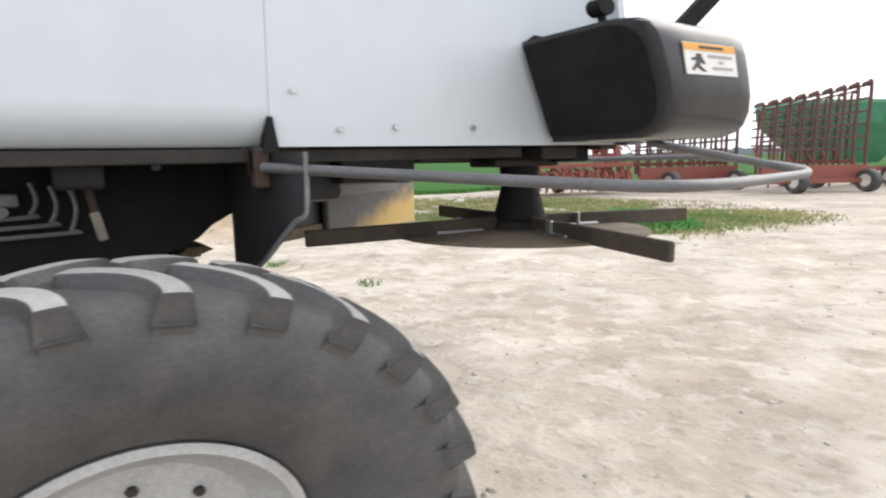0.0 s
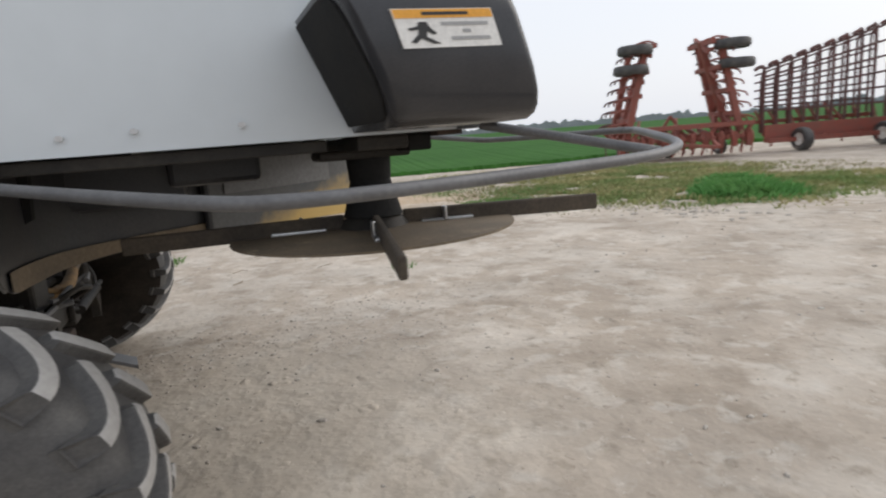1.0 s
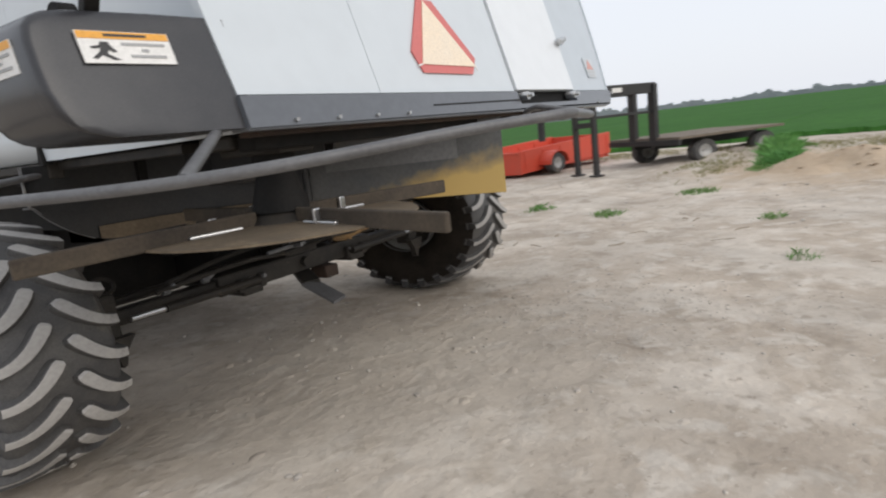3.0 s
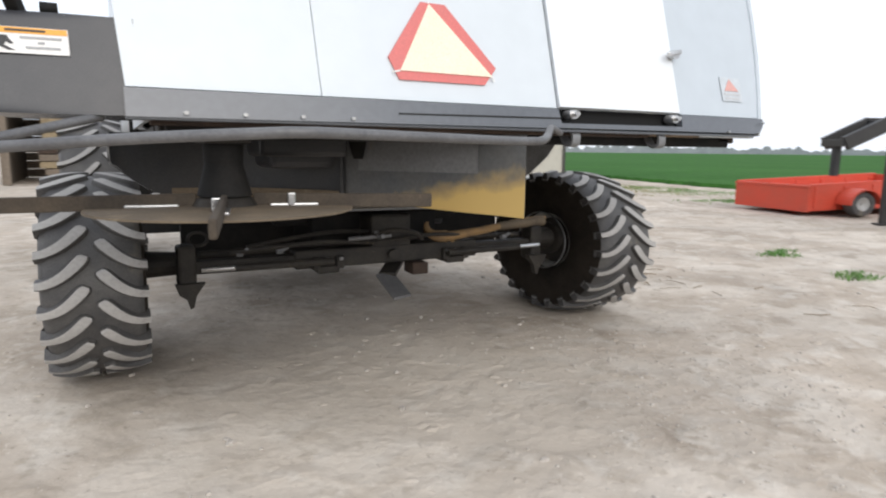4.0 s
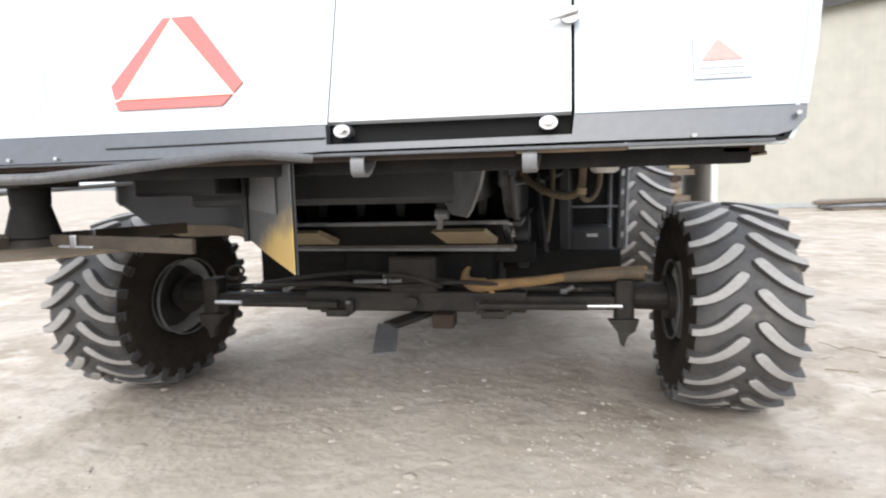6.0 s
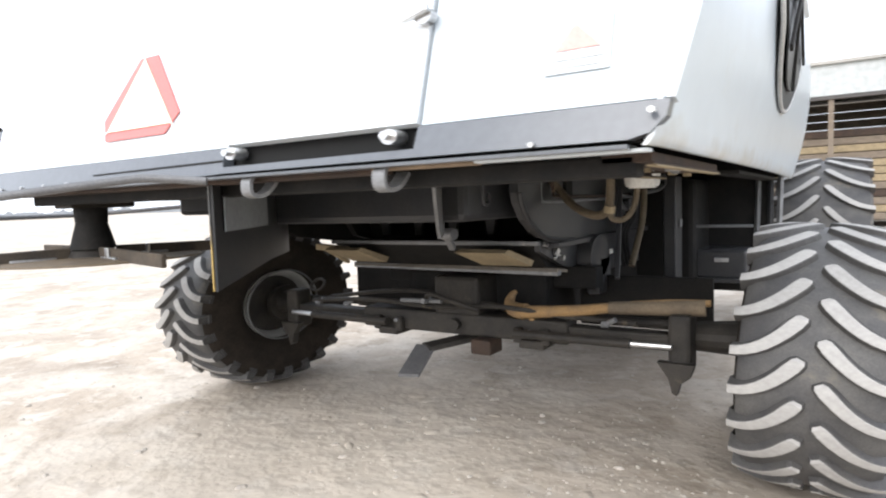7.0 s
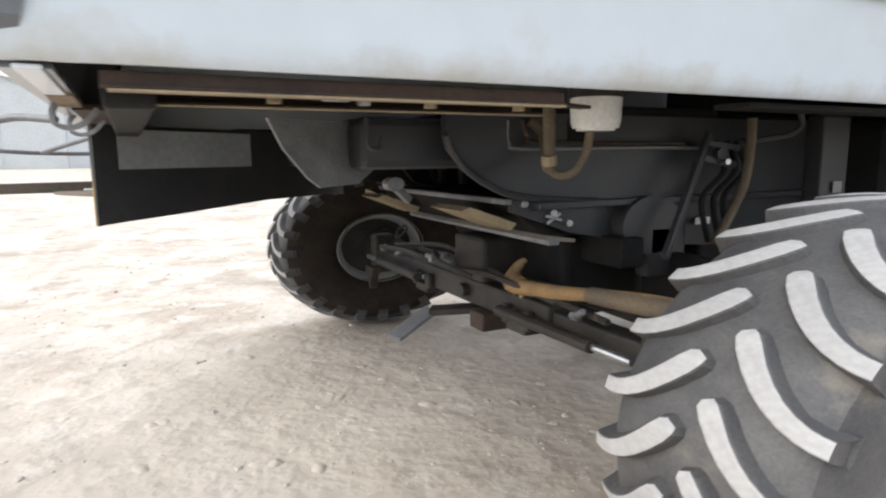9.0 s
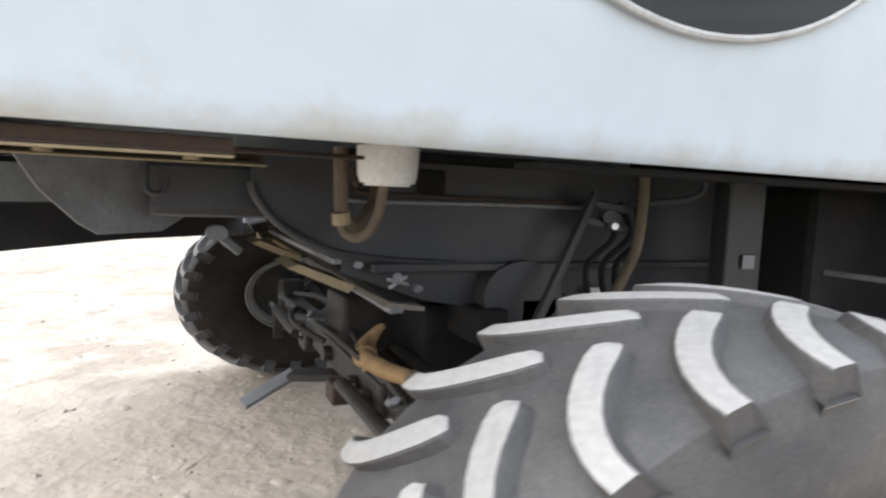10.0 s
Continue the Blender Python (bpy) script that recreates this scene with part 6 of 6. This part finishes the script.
pickup(-70, 3.5, 18, CAR_BLUE, "blue pickup truck parked across the yard")
pickup(-72, 10.5, 160, CAR_WHITE, "white pickup truck parked across the yard")
pickup(-78, -1.0, 30, CAR_BLUE, "blue pickup truck beside the pale shed")


# ---------------------------------------------------------------- stones, straw and weeds
def build_stones():
    rng = random.Random(11)
    verts, faces = [], []
    for k in range(5000):
        x, y = rng.uniform(-5.5, 9.0), rng.uniform(-7.0, 8.0)
        if k >= 3400:      # a pebbly stretch beside the right rear wheel
            x, y = rng.gauss(1.15, 0.55), rng.gauss(0.6, 0.9)
        elif fbm(x, y, 0.5) < rng.uniform(-0.5, 0.35):
            continue
        r = 0.006 + 0.018 * rng.random() ** 4
        if k >= 3400:
            r *= 0.5
        elif k % 20 == 0:      # a line of larger lumps along the verge
            x, y, r = rng.uniform(2.3, 7.0), 0, rng.uniform(0.02, 0.05)
            y = -5.2 + 0.12 * (x - 3) + rng.gauss(0, 0.25)
        a = rng.random() * 6.28
        c, s = math.cos(a), math.sin(a)
        z = ground_height(x, y) - 0.2 * r
        i, n = len(verts), 6
        sx, sy, sz = r * rng.uniform(0.8, 1.6), r * rng.uniform(0.7, 1.2), r * rng.uniform(0.6, 1.0)
        for q, up in ((1.0, 0.0), (0.95, 0.5), (0.6, 0.9)):
            for j in range(n):
                b = 6.2832 * (j + 0.25 * up) / n
                u, v = sx * q * math.cos(b) * rng.uniform(0.8, 1.15), sy * q * math.sin(b) * rng.uniform(0.8, 1.15)
                verts.append((x + u * c - v * s, y + u * s + v * c, z + sz * up * rng.uniform(0.9, 1.1)))
        verts.append((x, y, z + sz))
        for row in (0, n):
            for j in range(n):
                o = (j + 1) % n
                faces.append((i + row + j, i + row + o, i + row + n + o, i + row + n + j))
        faces += [(i + 2 * n + j, i + 2 * n + (j + 1) % n, i + 3 * n) for j in range(n)]
    me = bpy.data.meshes.new("gravel")
    me.from_pydata(verts, [], faces)
    me.materials.append(STONE)
    tagged(new("gravel", me), "scattered pale limestone chips on the dirt", "gravel", kind="stuff")


build_stones()


def build_clods():
    """Low crumbled lumps of the yard's own dirt, thicker in some stretches."""
    rng = random.Random(23)
    verts, faces = [], []
    for k in range(9000):
        x, y = rng.uniform(-6.0, 9.0), rng.uniform(-7.5, 8.0)
        if fbm(x + 9, y, 0.6) < rng.uniform(-0.35, 0.35):
            continue
        r = 0.010 + 0.034 * rng.random() ** 3.0
        h = r * rng.uniform(0.16, 0.34)
        z = ground_height(x, y) - 0.004
        turn, stretch = rng.random() * 6.28, rng.uniform(1.0, 2.2)
        i, n = len(verts), 7
        for ring, (q, u) in enumerate(((1.0, 0.0), (0.62, 0.75))):
            for j in range(n):
                a = 6.2832 * j / n
                w = r * q * rng.uniform(0.75, 1.2)
                u1, v1 = w * math.cos(a) * stretch, w * math.sin(a)
                verts.append((x + u1 * math.cos(turn) - v1 * math.sin(turn), y + u1 * math.sin(turn) + v1 * math.cos(turn), z + h * u * rng.uniform(0.8, 1.2)))
        verts.append((x, y, z + h))
        for j in range(n):
            m = (j + 1) % n
            faces += [(i + j, i + m, i + n + m), (i + j, i + n + m, i + n + j), (i + n + j, i + n + m, i + 2 * n)]
    me = bpy.data.meshes.new("dirt_clods")
    me.from_pydata(verts, [], faces)
    me.materials.append(DIRT)
    me.shade_smooth()
    tagged(new("dirt_clods", me), "crumbled pale dirt clods strewn over the yard", "dirt", kind="stuff")


build_clods()


def build_twigs():
    """Dry twigs and stalks dropped on the yard beside the right rear wheel."""
    rng = random.Random(31)
    pieces = []
    for k in range(34):
        x, y = (rng.gauss(3.1, 0.3), rng.gauss(2.6, 0.35)) if k < 24 else (rng.uniform(2.2, 5.5), rng.uniform(-1.5, 4.5))
        a, L = rng.random() * 6.28, rng.uniform(0.06, 0.22)
        z = ground_height(x, y) + 0.008
        mid = (x + 0.5 * L * math.cos(a) + rng.gauss(0, 0.015), y + 0.5 * L * math.sin(a) + rng.gauss(0, 0.015), z + rng.uniform(0, 0.015))
        pieces.append(tube([(x, y, z), mid, (x + L * math.cos(a), y + L * math.sin(a), z)], rng.uniform(0.002, 0.0045), 5))
    tagged(part("dry_twigs", join(*pieces), TWIG), "dry brown twigs scattered on the dirt", "twigs", kind="stuff")


build_twigs()


def build_blades(name, patches, material, label, category, seed, height, width):
    """Blades of grass in ragged patches of (x, y, radius along x, radius along y, count)."""
    rng = random.Random(seed)
    verts, faces = [], []
    for px, py, rx, ry, count in patches:
        for k in range(count):
            q = math.sqrt(rng.random()) * rng.uniform(0.6, 1.15)
            a = rng.random() * 6.283
            x, y = px + rx * q * math.cos(a), py + ry * q * math.sin(a)
            if fbm(x, y, 1.6) < -0.25:
                continue
            z = ground_height(x, y) - 0.01
            h = height * rng.uniform(0.4, 1.2) * (1.15 - 0.5 * min(1, q))
            b = rng.random() * 6.283
            w = width * rng.uniform(0.6, 1.4)
            lx, ly = rng.gauss(0, 0.5) * h, rng.gauss(0, 0.5) * h
            i = len(verts)
            verts += [(x - w * math.cos(b), y - w * math.sin(b), z), (x + w * math.cos(b), y + w * math.sin(b), z), (x + lx * 0.4 + w * 0.7 * math.cos(b), y + ly * 0.4 + w * 0.7 * math.sin(b), z + h * 0.6), (x + lx, y + ly, z + h)]
            faces += [(i, i + 1, i + 2), (i, i + 2, i + 3)]
    me = bpy.data.meshes.new(name)
    me.from_pydata(verts, [], faces)
    me.materials.append(material)
    tagged(new(name, me), label, category, kind="stuff")


build_blades("weeds", [(4.3, -7.0, 1.1, 1.4, 9000), (6.2, -6.4, 1.3, 1.6, 5000), (6.6, -4.0, 1.5, 0.9, 3500), (8.2, -5.4, 1.5, 1.2, 2600), (12.2, 0.1, 2.6, 0.45, 5200), (6.8, 0.85, 0.35, 0.3, 300), (4.5, -0.35, 0.25, 0.18, 130), (2.75, -0.72, 0.2, 0.14, 60),
                        (9.2, 0.2, 0.8, 0.35, 900), (10.5, -3.7, 1.6, 1.0, 2200), (5.75, 2.8, 0.5, 0.22, 420), (5.05, 1.6, 0.4, 0.2, 260), (4.9, 4.8, 0.5, 0.3, 420), (14.5, 12.5, 1.5, 4, 2500), (12, 18.5, 2.0, 0.5, 800), (12.6, 8.6, 2.2, 0.6, 1500)],
             GRASS, "clumps of green weeds growing in the dirt", "weeds", 5, 0.085, 0.007)
build_blades("dry_grass", [(7.5, -5.5, 3.5, 2.5, 6500), (11.0, -9.0, 4.0, 3.5, 7500), (7.5, -10.5, 3.5, 3.0, 5000), (14.0, -2.0, 3.2, 2.6, 4500), (15.5, 5.0, 1.6, 5.0, 4000), (12.5, 14.5, 3.5, 4.0, 4500), (10.5, 1.4, 2.5, 0.8, 1500), (16.5, 19.5, 1.5, 2.0, 1500)],
             DRY_GRASS, "straw-coloured dry grass along the field edge", "grass", 6, 0.09, 0.008)
OLIVE = mat("olive_verge_grass", (0.42, 0.37, 0.18), (0.17, 0.25, 0.075), 0.85, 0.0, 0.7, 1.0, 6, 0.0)
build_blades("verge_grass", [(6.4, -7.4, 3.7, 2.7, 26000), (9.5, -9.5, 3.5, 3.0, 12000), (12.5, -6.5, 3.0, 2.5, 8000), (4.3, -9.8, 1.8, 2.0, 6000)],
             OLIVE, "olive half-dry grass on the yard's verge", "grass", 8, 0.11, 0.014)
LUSH = mat("lush_weed_green", (0.09, 0.27, 0.06), (0.16, 0.34, 0.09), 0.7, 0.0, 1.5, 1.0, 9, 0.0)
build_blades("weed_clump", [(4.4, -7.1, 1.0, 0.8, 5000), (5.4, -8.0, 0.7, 0.6, 1800), (11.6, 0.25, 2.0, 0.35, 3500), (9.85, 0.10, 0.55, 0.32, 2600)],
             LUSH, "lush green clump of weeds at the verge", "weeds", 12, 0.24, 0.012)
